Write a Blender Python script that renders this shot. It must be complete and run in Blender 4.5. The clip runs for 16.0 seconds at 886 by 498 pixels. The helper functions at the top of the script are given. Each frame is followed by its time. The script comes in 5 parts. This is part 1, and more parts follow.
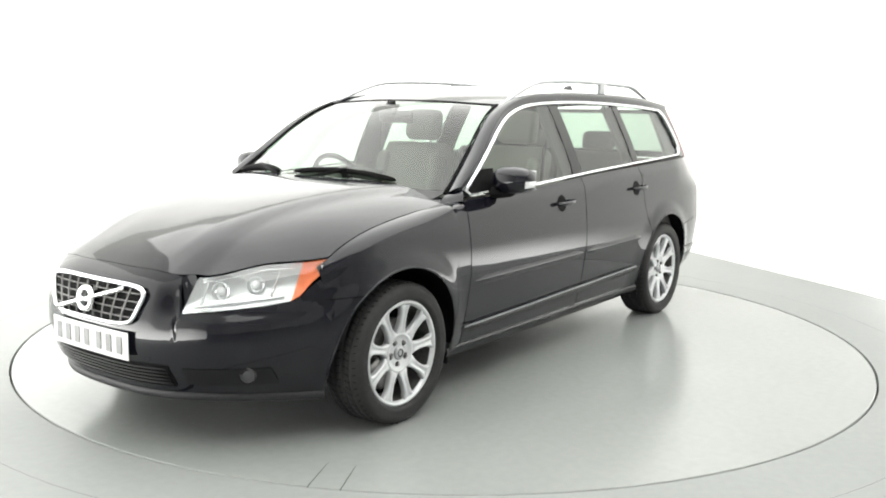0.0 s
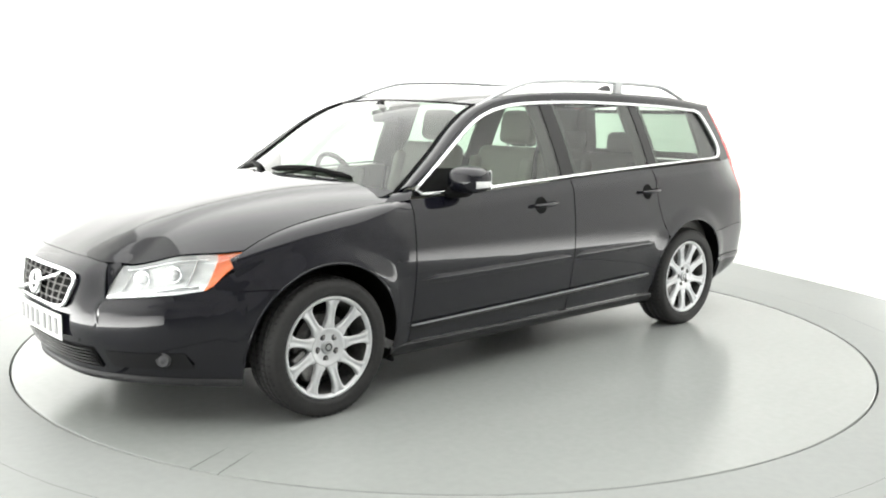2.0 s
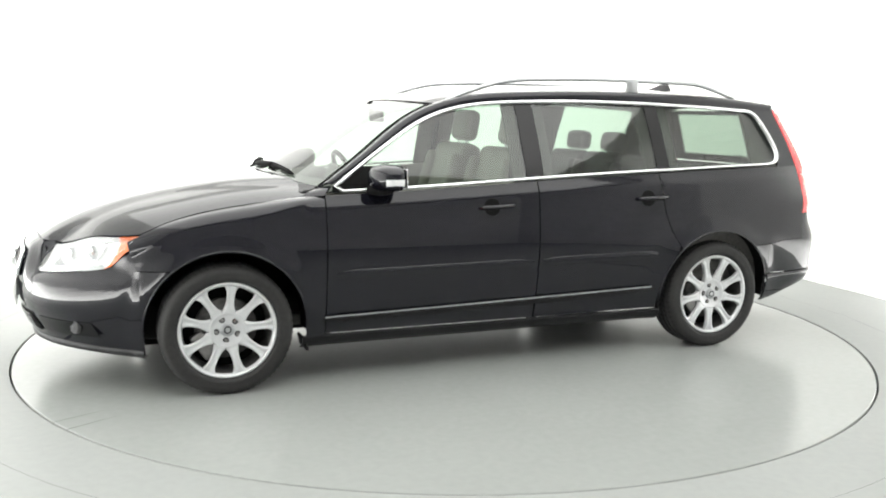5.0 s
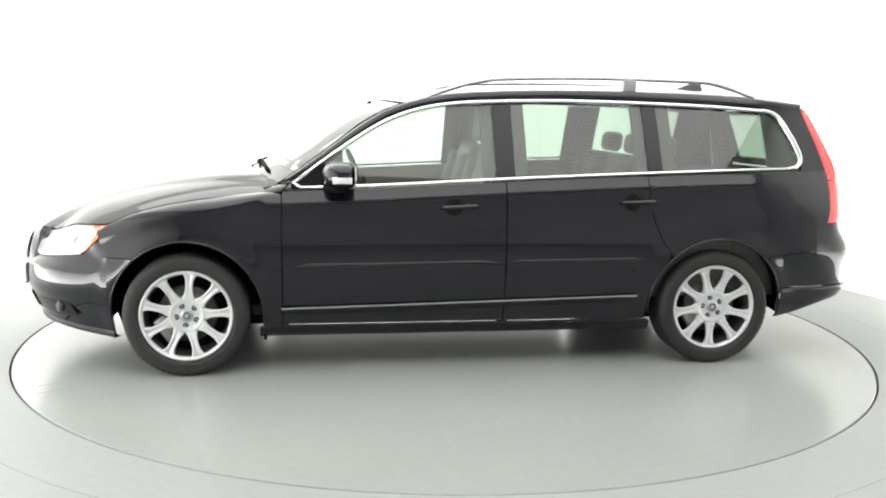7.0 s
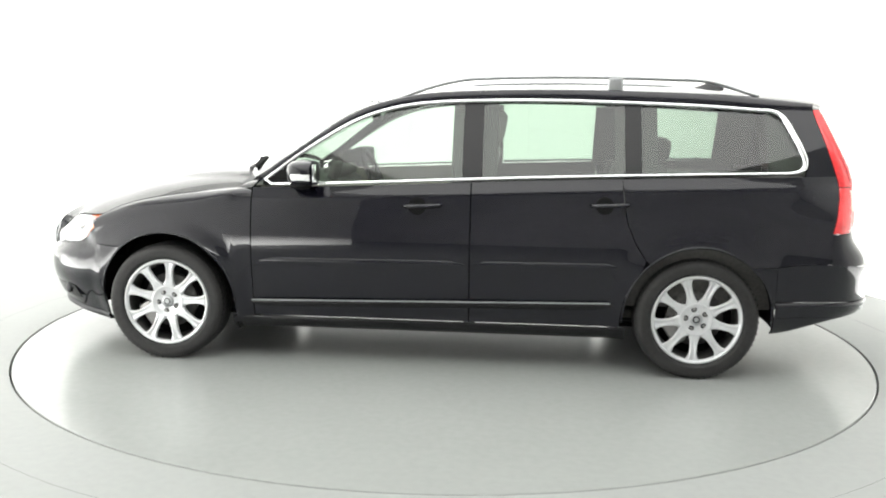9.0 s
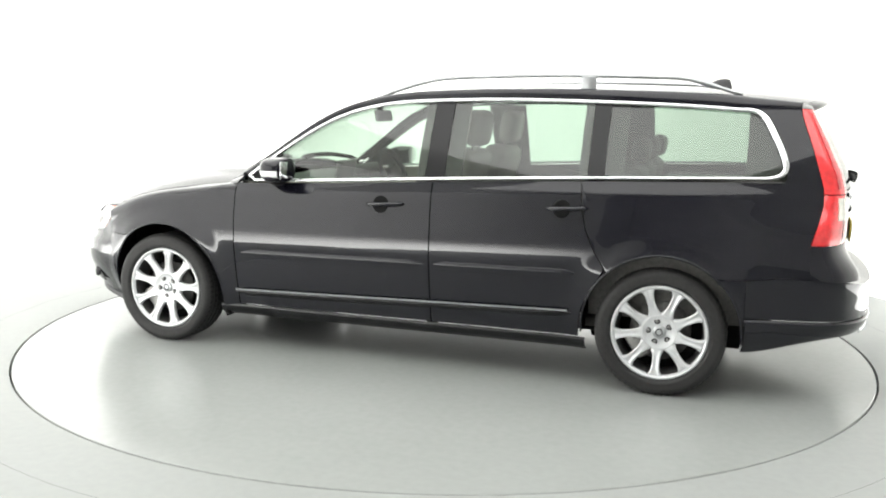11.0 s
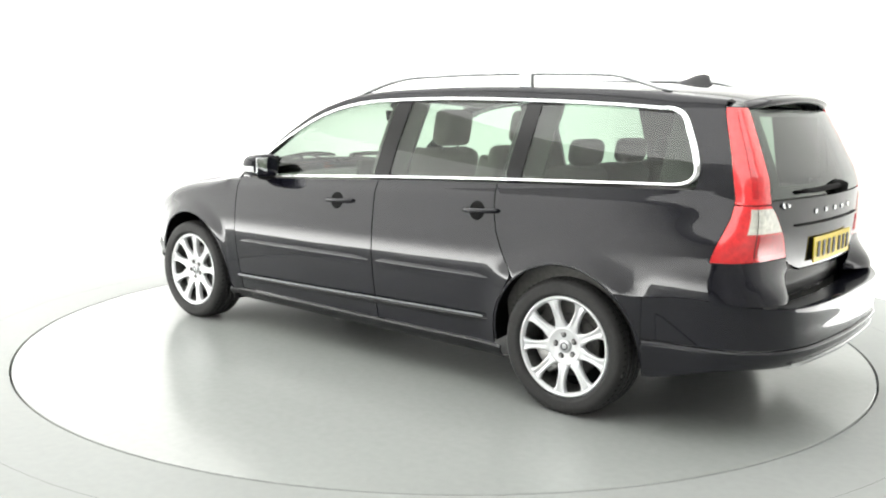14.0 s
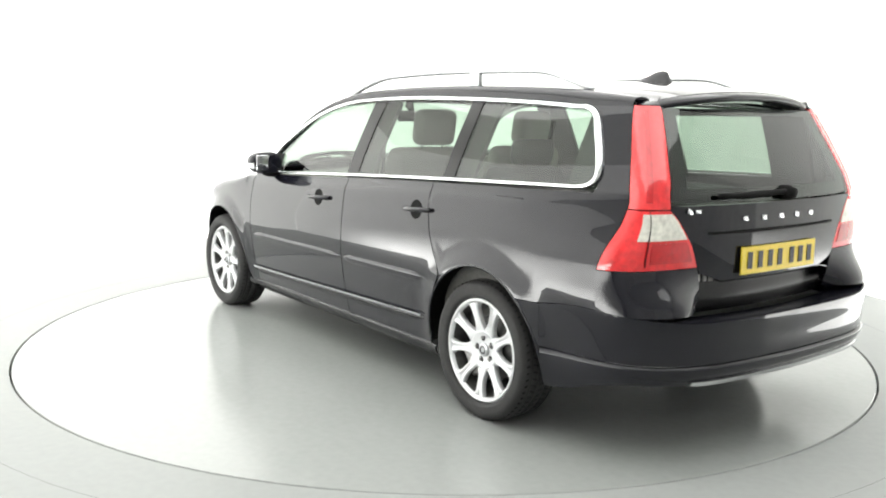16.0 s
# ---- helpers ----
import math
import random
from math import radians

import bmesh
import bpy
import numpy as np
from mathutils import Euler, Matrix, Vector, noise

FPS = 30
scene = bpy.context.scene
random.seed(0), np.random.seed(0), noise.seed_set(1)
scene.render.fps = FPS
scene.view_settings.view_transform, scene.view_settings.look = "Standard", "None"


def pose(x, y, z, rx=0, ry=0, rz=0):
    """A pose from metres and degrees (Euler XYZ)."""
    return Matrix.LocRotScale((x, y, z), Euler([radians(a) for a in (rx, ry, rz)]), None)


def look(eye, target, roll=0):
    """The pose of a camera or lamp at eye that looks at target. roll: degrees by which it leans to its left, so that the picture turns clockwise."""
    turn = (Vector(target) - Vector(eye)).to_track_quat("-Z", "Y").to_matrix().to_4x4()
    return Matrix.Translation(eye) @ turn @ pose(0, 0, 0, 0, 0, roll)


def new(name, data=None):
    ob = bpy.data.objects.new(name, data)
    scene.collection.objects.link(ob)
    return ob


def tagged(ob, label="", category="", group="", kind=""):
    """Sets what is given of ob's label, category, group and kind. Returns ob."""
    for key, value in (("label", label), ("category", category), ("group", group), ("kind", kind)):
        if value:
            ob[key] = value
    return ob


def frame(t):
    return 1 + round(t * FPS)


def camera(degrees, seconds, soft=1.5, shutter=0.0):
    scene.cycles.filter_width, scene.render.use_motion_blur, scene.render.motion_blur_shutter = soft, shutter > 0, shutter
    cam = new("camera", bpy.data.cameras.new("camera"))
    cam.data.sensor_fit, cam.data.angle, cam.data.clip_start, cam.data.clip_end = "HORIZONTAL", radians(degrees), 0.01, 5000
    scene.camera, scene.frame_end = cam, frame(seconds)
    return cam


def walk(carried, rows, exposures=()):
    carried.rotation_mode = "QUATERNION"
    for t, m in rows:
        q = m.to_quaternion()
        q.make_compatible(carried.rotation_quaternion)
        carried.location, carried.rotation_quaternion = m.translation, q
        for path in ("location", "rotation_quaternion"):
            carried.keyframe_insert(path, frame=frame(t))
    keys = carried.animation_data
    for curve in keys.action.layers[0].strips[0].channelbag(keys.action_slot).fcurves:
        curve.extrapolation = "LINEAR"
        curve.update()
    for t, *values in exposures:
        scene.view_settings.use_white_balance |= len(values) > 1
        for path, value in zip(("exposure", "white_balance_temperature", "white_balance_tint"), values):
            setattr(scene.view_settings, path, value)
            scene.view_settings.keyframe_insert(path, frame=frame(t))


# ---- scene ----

EYE, AIM, LEAN = (0.0, -5.4389, 1.3645), (-0.0248, 0.4893, 0.4395), 0.928
cam = camera(52.71, 16.0, soft=2.0)
VIEW = look(EYE, AIM, LEAN)
walk(cam, [(0.0, VIEW), (16.0, VIEW)], exposures=[(0.0, 0.0), (16.0, 0.0)])

# turntable angle in degrees against time
TURN = [(0.0, 233.94), (0.5, 231.87), (1.0, 229.23), (1.5, 226.0), (2.0, 222.55), (3.0, 215.66), (4.0, 208.86),
        (5.25, 200.47), (6.5, 192.08), (8.0, 182.12), (9.0, 175.45), (10.25, 166.76), (11.5, 158.05), (13.0, 147.6),
        (14.5, 137.31), (16.0, 126.93)]
OFFSET = (0.0433, -0.0468)     # car's origin on the turntable
TABLE_R = 2.476
TABLE_AT = (-0.007, 0.06)   # middle of the turntable

# ---------------------------------------------------------------- light
world = bpy.data.worlds.new("world")
scene.world = world
world.use_nodes = True
world.node_tree.nodes["Background"].inputs[0].default_value = (0.9, 0.95, 1.0, 1)
world.node_tree.nodes["Background"].inputs[1].default_value = 0.05


def area(name, size_x, size_y, energy, m, colour=(1, 1, 1)):
    lamp = bpy.data.lights.new(name, "AREA")
    lamp.shape, lamp.size, lamp.size_y, lamp.energy, lamp.color = "RECTANGLE", size_x, size_y, energy, colour
    ob = new(name, lamp)
    ob.matrix_basis = m
    return ob


ROOM_TURN = 26.0               # the room's walls stand turned against the camera
CEILING = 4.0


# ---------------------------------------------------------------- materials
def material(name, colour, rough=0.5, metal=0.0, coat=0.0, grain=0.0, grain_scale=40.0, stain=0.0, stain_scale=1.5,
             bump=0.0, bump_scale=200.0, emit=0.0, coat_rough=0.03, rough_var=0.0, spec=0.5, coat_ior=1.5):
    m = bpy.data.materials.new(name)
    m.use_nodes = True
    nt = m.node_tree
    b = nt.nodes["Principled BSDF"]
    b.inputs["Base Color"].default_value = (*colour, 1)
    b.inputs["Roughness"].default_value = rough
    b.inputs["Metallic"].default_value = metal
    b.inputs["Coat Weight"].default_value = coat
    b.inputs["Coat Roughness"].default_value = coat_rough
    b.inputs["Coat IOR"].default_value = coat_ior
    b.inputs["Specular IOR Level"].default_value = spec
    if emit:
        b.inputs["Emission Color"].default_value = (*colour, 1)
        b.inputs["Emission Strength"].default_value = emit
    co = nt.nodes.new("ShaderNodeTexCoord")
    if grain or stain:
        mixed = None
        for amount, scale, detail in ((grain, grain_scale, 6), (stain, stain_scale, 4)):
            if not amount:
                continue
            n = nt.nodes.new("ShaderNodeTexNoise")
            n.inputs["Scale"].default_value, n.inputs["Detail"].default_value = scale, detail
            nt.links.new(co.outputs["Object"], n.inputs["Vector"])
            r = nt.nodes.new("ShaderNodeMapRange")
            r.inputs["From Min"].default_value, r.inputs["From Max"].default_value = 0.3, 0.7
            r.inputs["To Min"].default_value, r.inputs["To Max"].default_value = 1 - amount, 1 + amount
            nt.links.new(n.outputs["Fac"], r.inputs["Value"])
            if mixed is None:
                mixed = r.outputs[0]
            else:
                mul = nt.nodes.new("ShaderNodeMath")
                mul.operation = "MULTIPLY"
                nt.links.new(mixed, mul.inputs[0])
                nt.links.new(r.outputs[0], mul.inputs[1])
                mixed = mul.outputs[0]
        v = nt.nodes.new("ShaderNodeVectorMath")
        v.operation = "SCALE"
        v.inputs[0].default_value = colour
        nt.links.new(mixed, v.inputs["Scale"])
        nt.links.new(v.outputs[0], b.inputs["Base Color"])
        if rough_var:
            r2 = nt.nodes.new("ShaderNodeMath")
            r2.operation = "MULTIPLY"
            r2.inputs[1].default_value = rough
            nt.links.new(mixed, r2.inputs[0])
            nt.links.new(r2.outputs[0], b.inputs["Roughness"])
    if bump:
        n = nt.nodes.new("ShaderNodeTexNoise")
        n.inputs["Scale"].default_value, n.inputs["Detail"].default_value = bump_scale, 3
        nt.links.new(co.outputs["Object"], n.inputs["Vector"])
        bp = nt.nodes.new("ShaderNodeBump")
        bp.inputs["Strength"].default_value, bp.inputs["Distance"].default_value = bump, 0.002
        nt.links.new(n.outputs["Fac"], bp.inputs["Height"])
        nt.links.new(bp.outputs[0], b.inputs["Normal"])
    return m


def glass_material(name, tint, rough=0.0):
    m = bpy.data.materials.new(name)
    m.use_nodes = True
    nt = m.node_tree
    nt.nodes.remove(nt.nodes["Principled BSDF"])
    tr, gl = nt.nodes.new("ShaderNodeBsdfTransparent"), nt.nodes.new("ShaderNodeBsdfGlossy")
    tr.inputs[0].default_value = (*tint, 1)
    gl.inputs["Roughness"].default_value = rough
    lw, mx = nt.nodes.new("ShaderNodeLayerWeight"), nt.nodes.new("ShaderNodeMixShader")
    lw.inputs[0].default_value = 0.5
    power, gain = nt.nodes.new("ShaderNodeMath"), nt.nodes.new("ShaderNodeMath")
    power.operation, gain.operation = "POWER", "MULTIPLY_ADD"
    power.inputs[1].default_value = 4.5
    gain.inputs[1].default_value, gain.inputs[2].default_value = 0.86, 0.09
    nt.links.new(lw.outputs["Facing"], power.inputs[0])
    nt.links.new(power.outputs[0], gain.inputs[0])
    nt.links.new(gain.outputs[0], mx.inputs[0])
    nt.links.new(tr.outputs[0], mx.inputs[1])
    nt.links.new(gl.outputs[0], mx.inputs[2])
    nt.links.new(mx.outputs[0], nt.nodes["Material Output"].inputs[0])
    return m


PAINT = material("black_paint", (0.0045, 0.0045, 0.0085), 0.5, 0.0, 1.0, grain=0.15, grain_scale=900, stain=0.06, stain_scale=3, spec=0.03, coat_ior=1.5)
TRIM = material("black_plastic", (0.018, 0.018, 0.02), 0.5, grain=0.2, grain_scale=60, bump=0.2, bump_scale=600)
GLOSS_TRIM = material("gloss_black_trim", (0.006, 0.006, 0.007), 0.22, spec=0.35, grain=0.1, grain_scale=30)
SEAL = material("rubber_seal", (0.006, 0.006, 0.006), 0.75, grain=0.2, grain_scale=80, spec=0.15)
CHROME = material("bright_trim", (0.86, 0.87, 0.88), 0.12, 1.0, grain=0.03, grain_scale=20)
SATIN = material("satin_aluminium", (0.46, 0.47, 0.48), 0.3, 0.85, grain=0.05, grain_scale=30)
ALLOY = material("silver_alloy", (0.62, 0.63, 0.64), 0.3, 0.3, 0.4, grain=0.05, grain_scale=30, stain=0.05, stain_scale=9)
ALLOY_DARK = material("alloy_shadow_side", (0.06, 0.06, 0.063), 0.5, 0.5, grain=0.2, grain_scale=30)
RUBBER = material("tyre_rubber", (0.015, 0.0145, 0.0145), 0.68, grain=0.25, grain_scale=50, stain=0.2, stain_scale=6, bump=0.3, bump_scale=350)
STEEL = material("brake_steel", (0.27, 0.265, 0.26), 0.4, 0.9, grain=0.15, grain_scale=60)
DULL_STEEL = material("dull_brake_steel", (0.10, 0.098, 0.095), 0.5, 0.7, grain=0.25, grain_scale=60)
LINER = material("matte_arch_liner", (0.008, 0.008, 0.008), 0.95, spec=0.0, grain=0.2, grain_scale=60)
GLASS = glass_material("clear_car_glass", (0.56, 0.64, 0.575))
GLASS_REAR = glass_material("tinted_car_glass", (0.455, 0.54, 0.475))
LAMP_GLASS = glass_material("lamp_cover", (0.93, 0.94, 0.94))
REFLECTOR = material("lamp_reflector", (0.72, 0.73, 0.735), 0.22, 0.55, grain=0.08, grain_scale=40)
AMBER = material("amber_lens", (0.95, 0.20, 0.05), 0.25, coat=0.6, grain=0.15, grain_scale=60)
RED = material("red_lens", (0.78, 0.03, 0.035), 0.15, coat=1.0, grain=0.15, grain_scale=40, stain=0.1, stain_scale=6)
RED_DEEP = material("deep_red_lens", (0.55, 0.012, 0.018), 0.15, coat=1.0, grain=0.15, grain_scale=40)
CLEAR = material("clear_lens", (0.78, 0.76, 0.68), 0.2, 0.2, coat=1.0, grain=0.2, grain_scale=45)
YELLOW = material("yellow_plate", (0.80, 0.60, 0.035), 0.35, grain=0.05, grain_scale=60)
WHITE = material("white_plate", (0.82, 0.82, 0.80), 0.35, grain=0.04, grain_scale=60)
INK = material("plate_black", (0.05, 0.05, 0.05), 0.5, grain=0.1, grain_scale=50)
# front plate's dark characters, with the glare on them put into the colour
PALE_INK = material("glare_plate_grey", (0.30, 0.30, 0.30), 0.45, grain=0.1, grain_scale=50)
CABIN = material("dark_cabin_trim", (0.075, 0.073, 0.068), 0.7, grain=0.2, grain_scale=60, bump=0.1, bump_scale=400)
LEATHER = material("grey_beige_leather", (0.36, 0.34, 0.30), 0.5, grain=0.12, grain_scale=50, stain=0.1, stain_scale=5)
DARK_LEATHER = material("charcoal_leather", (0.08, 0.078, 0.075), 0.5, grain=0.2, grain_scale=50)
HEADLINER = material("headliner_cloth", (0.42, 0.41, 0.38), 0.9, grain=0.08, grain_scale=90)
FLOOR = material("grey_studio_floor", (0.30, 0.312, 0.302), 0.42, grain=0.03, grain_scale=25, stain=0.03, stain_scale=0.9, spec=0.1)
TABLE = material("grey_turntable_paint", (0.305, 0.317, 0.308), 0.2, grain=0.03, grain_scale=25, stain=0.03, stain_scale=1.1, spec=0.32)
JOINT = material("dark_joint", (0.018, 0.018, 0.018), 0.8, grain=0.3, grain_scale=30)
WALL = material("white_studio_wall", (0.86, 0.86, 0.84), 0.75, grain=0.012, grain_scale=8, stain=0.02, stain_scale=0.6)


def glow_wall_material():
    """White wall with an added glow for the car's reflections, strongest low down."""
    m = material("white_wall_added_glow", (0.82, 0.82, 0.80), 0.8, grain=0.012, grain_scale=8, stain=0.02, stain_scale=0.6)
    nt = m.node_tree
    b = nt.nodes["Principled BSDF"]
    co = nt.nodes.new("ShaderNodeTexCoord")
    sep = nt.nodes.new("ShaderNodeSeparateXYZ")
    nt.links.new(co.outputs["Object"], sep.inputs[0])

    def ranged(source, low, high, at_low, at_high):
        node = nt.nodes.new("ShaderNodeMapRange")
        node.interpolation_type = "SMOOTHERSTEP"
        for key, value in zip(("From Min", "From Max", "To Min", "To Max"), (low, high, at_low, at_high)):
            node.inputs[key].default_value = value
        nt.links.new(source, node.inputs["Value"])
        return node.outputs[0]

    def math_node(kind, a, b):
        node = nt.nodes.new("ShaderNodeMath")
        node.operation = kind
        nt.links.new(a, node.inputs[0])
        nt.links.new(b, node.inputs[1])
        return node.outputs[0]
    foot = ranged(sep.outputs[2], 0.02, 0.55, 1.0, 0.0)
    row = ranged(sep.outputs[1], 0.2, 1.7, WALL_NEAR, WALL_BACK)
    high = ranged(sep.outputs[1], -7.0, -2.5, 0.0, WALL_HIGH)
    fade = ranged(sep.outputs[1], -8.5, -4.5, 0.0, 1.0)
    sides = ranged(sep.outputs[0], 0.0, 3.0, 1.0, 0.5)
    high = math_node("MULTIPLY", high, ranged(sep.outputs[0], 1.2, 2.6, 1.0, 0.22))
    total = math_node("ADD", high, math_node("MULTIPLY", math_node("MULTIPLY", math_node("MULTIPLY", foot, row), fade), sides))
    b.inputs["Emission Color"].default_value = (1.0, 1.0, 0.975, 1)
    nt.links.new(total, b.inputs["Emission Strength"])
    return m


WALL_NEAR, WALL_BACK, WALL_HIGH = 10.8, 0.1, 1.6   # added glow at the foot near the car, at the back, and higher up
GLOW_WALL = glow_wall_material()
PLAIN_WALL = material("light_grey_wall", (0.76, 0.76, 0.76), 0.8, grain=0.1, grain_scale=10, stain=0.1, stain_scale=0.7)


# ---------------------------------------------------------------- helpers
def spline(xs, ys):
    """A natural cubic spline through the points, as a function."""
    xs, ys = np.array(xs, float), np.array(ys, float)
    if xs[0] > xs[-1]:
        xs, ys = xs[::-1], ys[::-1]
    n, h = len(xs), np.diff(xs)
    A, rhs = np.eye(n), np.zeros(n)
    for i in range(1, n - 1):
        A[i, i - 1], A[i, i], A[i, i + 1] = h[i - 1], 2 * (h[i - 1] + h[i]), h[i]
        rhs[i] = 6 * ((ys[i + 1] - ys[i]) / h[i] - (ys[i] - ys[i - 1]) / h[i - 1])
    m = np.linalg.solve(A, rhs)

    def value(x):
        x = min(max(x, xs[0]), xs[-1])
        i = int(min(max(np.searchsorted(xs, x) - 1, 0), n - 2))
        a, b = (xs[i + 1] - x) / h[i], (x - xs[i]) / h[i]
        return float(a * ys[i] + b * ys[i + 1] + ((a ** 3 - a) * m[i] + (b ** 3 - b) * m[i + 1]) * h[i] ** 2 / 6)
    return value


def line(xs, ys):
    return lambda x: float(np.interp(x, xs, ys))


def smooth(a, b, x):
    k = min(max((x - a) / (b - a), 0.0), 1.0)
    return k * k * (3 - 2 * k)


def finish(name, bm, mat, parent=None, label="", shade=True):
    me = bpy.data.meshes.new(name)
    if shade:
        for f in bm.faces:
            f.smooth = True
    bm.to_mesh(me)
    bm.free()
    me.materials.append(mat)
    ob = new(name, me)
    if parent:
        ob.parent = parent
    if label:
        ob["label"] = label
    return ob


def part(name, bm, mat, parent, label="", shade=True):
    return finish(name, bm, mat, parent, label, shade)


def thicken(ob, thickness, offset=-1.0):
    mod = ob.modifiers.new("thickness", "SOLIDIFY")
    mod.thickness, mod.offset, mod.use_even_offset = thickness, offset, False
    return ob


def patch(rows, away=(0, 0, 0.7), flip=None):
    """A bmesh from a grid of points, its faces turned away from a point."""
    bm = bmesh.new()
    vs = [[bm.verts.new(p) for p in row] for row in rows]
    for i in range(len(vs) - 1):
        for j in range(len(vs[0]) - 1):
            quad = [vs[i][j], vs[i + 1][j], vs[i + 1][j + 1], vs[i][j + 1]]
            if len({tuple(round(c, 5) for c in v.co) for v in quad}) > 2:
                try:
                    bm.faces.new(quad)
                except ValueError:
                    pass
    bmesh.ops.remove_doubles(bm, verts=bm.verts, dist=1e-5)
    for e in bm.edges:
        if e.is_boundary:
            e.smooth = False
    bm.normal_update()
    total = sum((f.normal.dot(f.calc_center_median() - Vector(away)) * f.calc_area() for f in bm.faces))
    if total < 0:
        bmesh.ops.reverse_faces(bm, faces=bm.faces)
    return bm


def mirror_rows(rows):
    return [[(p[0], -p[1], p[2]) for p in row] for row in rows]


def both(name, rows, mat, parent, thickness=0.008, label="", away=None, offset=-1.0):
    """A panel on the near side and its twin on the far side."""
    out = []
    for r in (rows, mirror_rows(rows)):
        side = 1 if r is rows else -1
        mid = (sum(p[0] for q in r for p in q) / sum(len(q) for q in r), 0.0, 0.6) if away is None else (away[0], away[1] * side, away[2])
        ob = part(name, patch(r, mid), mat, parent, label)
        if thickness:
            thicken(ob, thickness, offset)
        out.append(ob)
    return out


def tube(points, radius, closed=False, sides=8, flat=1.0, up=(0, 0, 1)):
    """A bmesh tube along points; radius may be a list; flat squeezes it along up."""
    bm = bmesh.new()
    pts = [Vector(p) for p in points]
    n = len(pts)
    rings = []
    for i, p in enumerate(pts):
        a = pts[(i - 1) % n] if closed or i else p
        b = pts[(i + 1) % n] if closed or i < n - 1 else p
        d = (b - a).normalized()
        e1 = d.cross(Vector(up))
        if e1.length < 1e-4:
            e1 = d.cross(Vector((0, 1, 0)))
        e1.normalize()
        e2 = e1.cross(d)
        r = radius[i] if isinstance(radius, (list, tuple)) else radius
        rings.append([bm.verts.new(p + e1 * r * math.cos(2 * math.pi * k / sides) + e2 * r * flat * math.sin(2 * math.pi * k / sides)) for k in range(sides)])
    for i in range(n if closed else n - 1):
        a, b = rings[i], rings[(i + 1) % n]
        for k in range(sides):
            bm.faces.new((a[k], a[(k + 1) % sides], b[(k + 1) % sides], b[k]))
    if not closed:
        bm.faces.new(rings[0][::-1])
        bm.faces.new(rings[-1])
    bmesh.ops.recalc_face_normals(bm, faces=bm.faces)
    return bm


def box(sx, sy, sz, m=None, bevel=0.0, segments=2):
    bm = bmesh.new()
    bmesh.ops.create_cube(bm, size=1.0, matrix=Matrix.Diagonal((sx, sy, sz, 1)))
    if bevel:
        bmesh.ops.bevel(bm, geom=bm.edges[:], offset=bevel, segments=segments, affect="EDGES", profile=0.5)
    if m is not None:
        bmesh.ops.transform(bm, matrix=m, verts=bm.verts)
    return bm


def merge(*parts_):
    out = bmesh.new()
    for bm in parts_:
        me = bpy.data.meshes.new("joined")
        bm.to_mesh(me)
        bm.free()
        out.from_mesh(me)
        bpy.data.meshes.remove(me)
    return out


def lathe(profile, m, steps=48):
    """Turn (radius, height) points about local z, then place by m."""
    rows = []
    for k in range(steps + 1):
        a = 2 * math.pi * k / steps
        rows.append([(r * math.cos(a), r * math.sin(a), h) for r, h in profile])
    bm = bmesh.new()
    vs = [[bm.verts.new(p) for p in row] for row in rows[:-1]]
    for i in range(steps):
        a, b = vs[i], vs[(i + 1) % steps]
        for j in range(len(profile) - 1):
            bm.faces.new((a[j], b[j], b[j + 1], a[j + 1]))
    bmesh.ops.remove_doubles(bm, verts=bm.verts, dist=1e-6)
    bmesh.ops.recalc_face_normals(bm, faces=bm.faces)
    bmesh.ops.transform(bm, matrix=m, verts=bm.verts)
    return bm


def span(a, b, n):
    return [a + (b - a) * i / (n - 1) for i in range(n)]


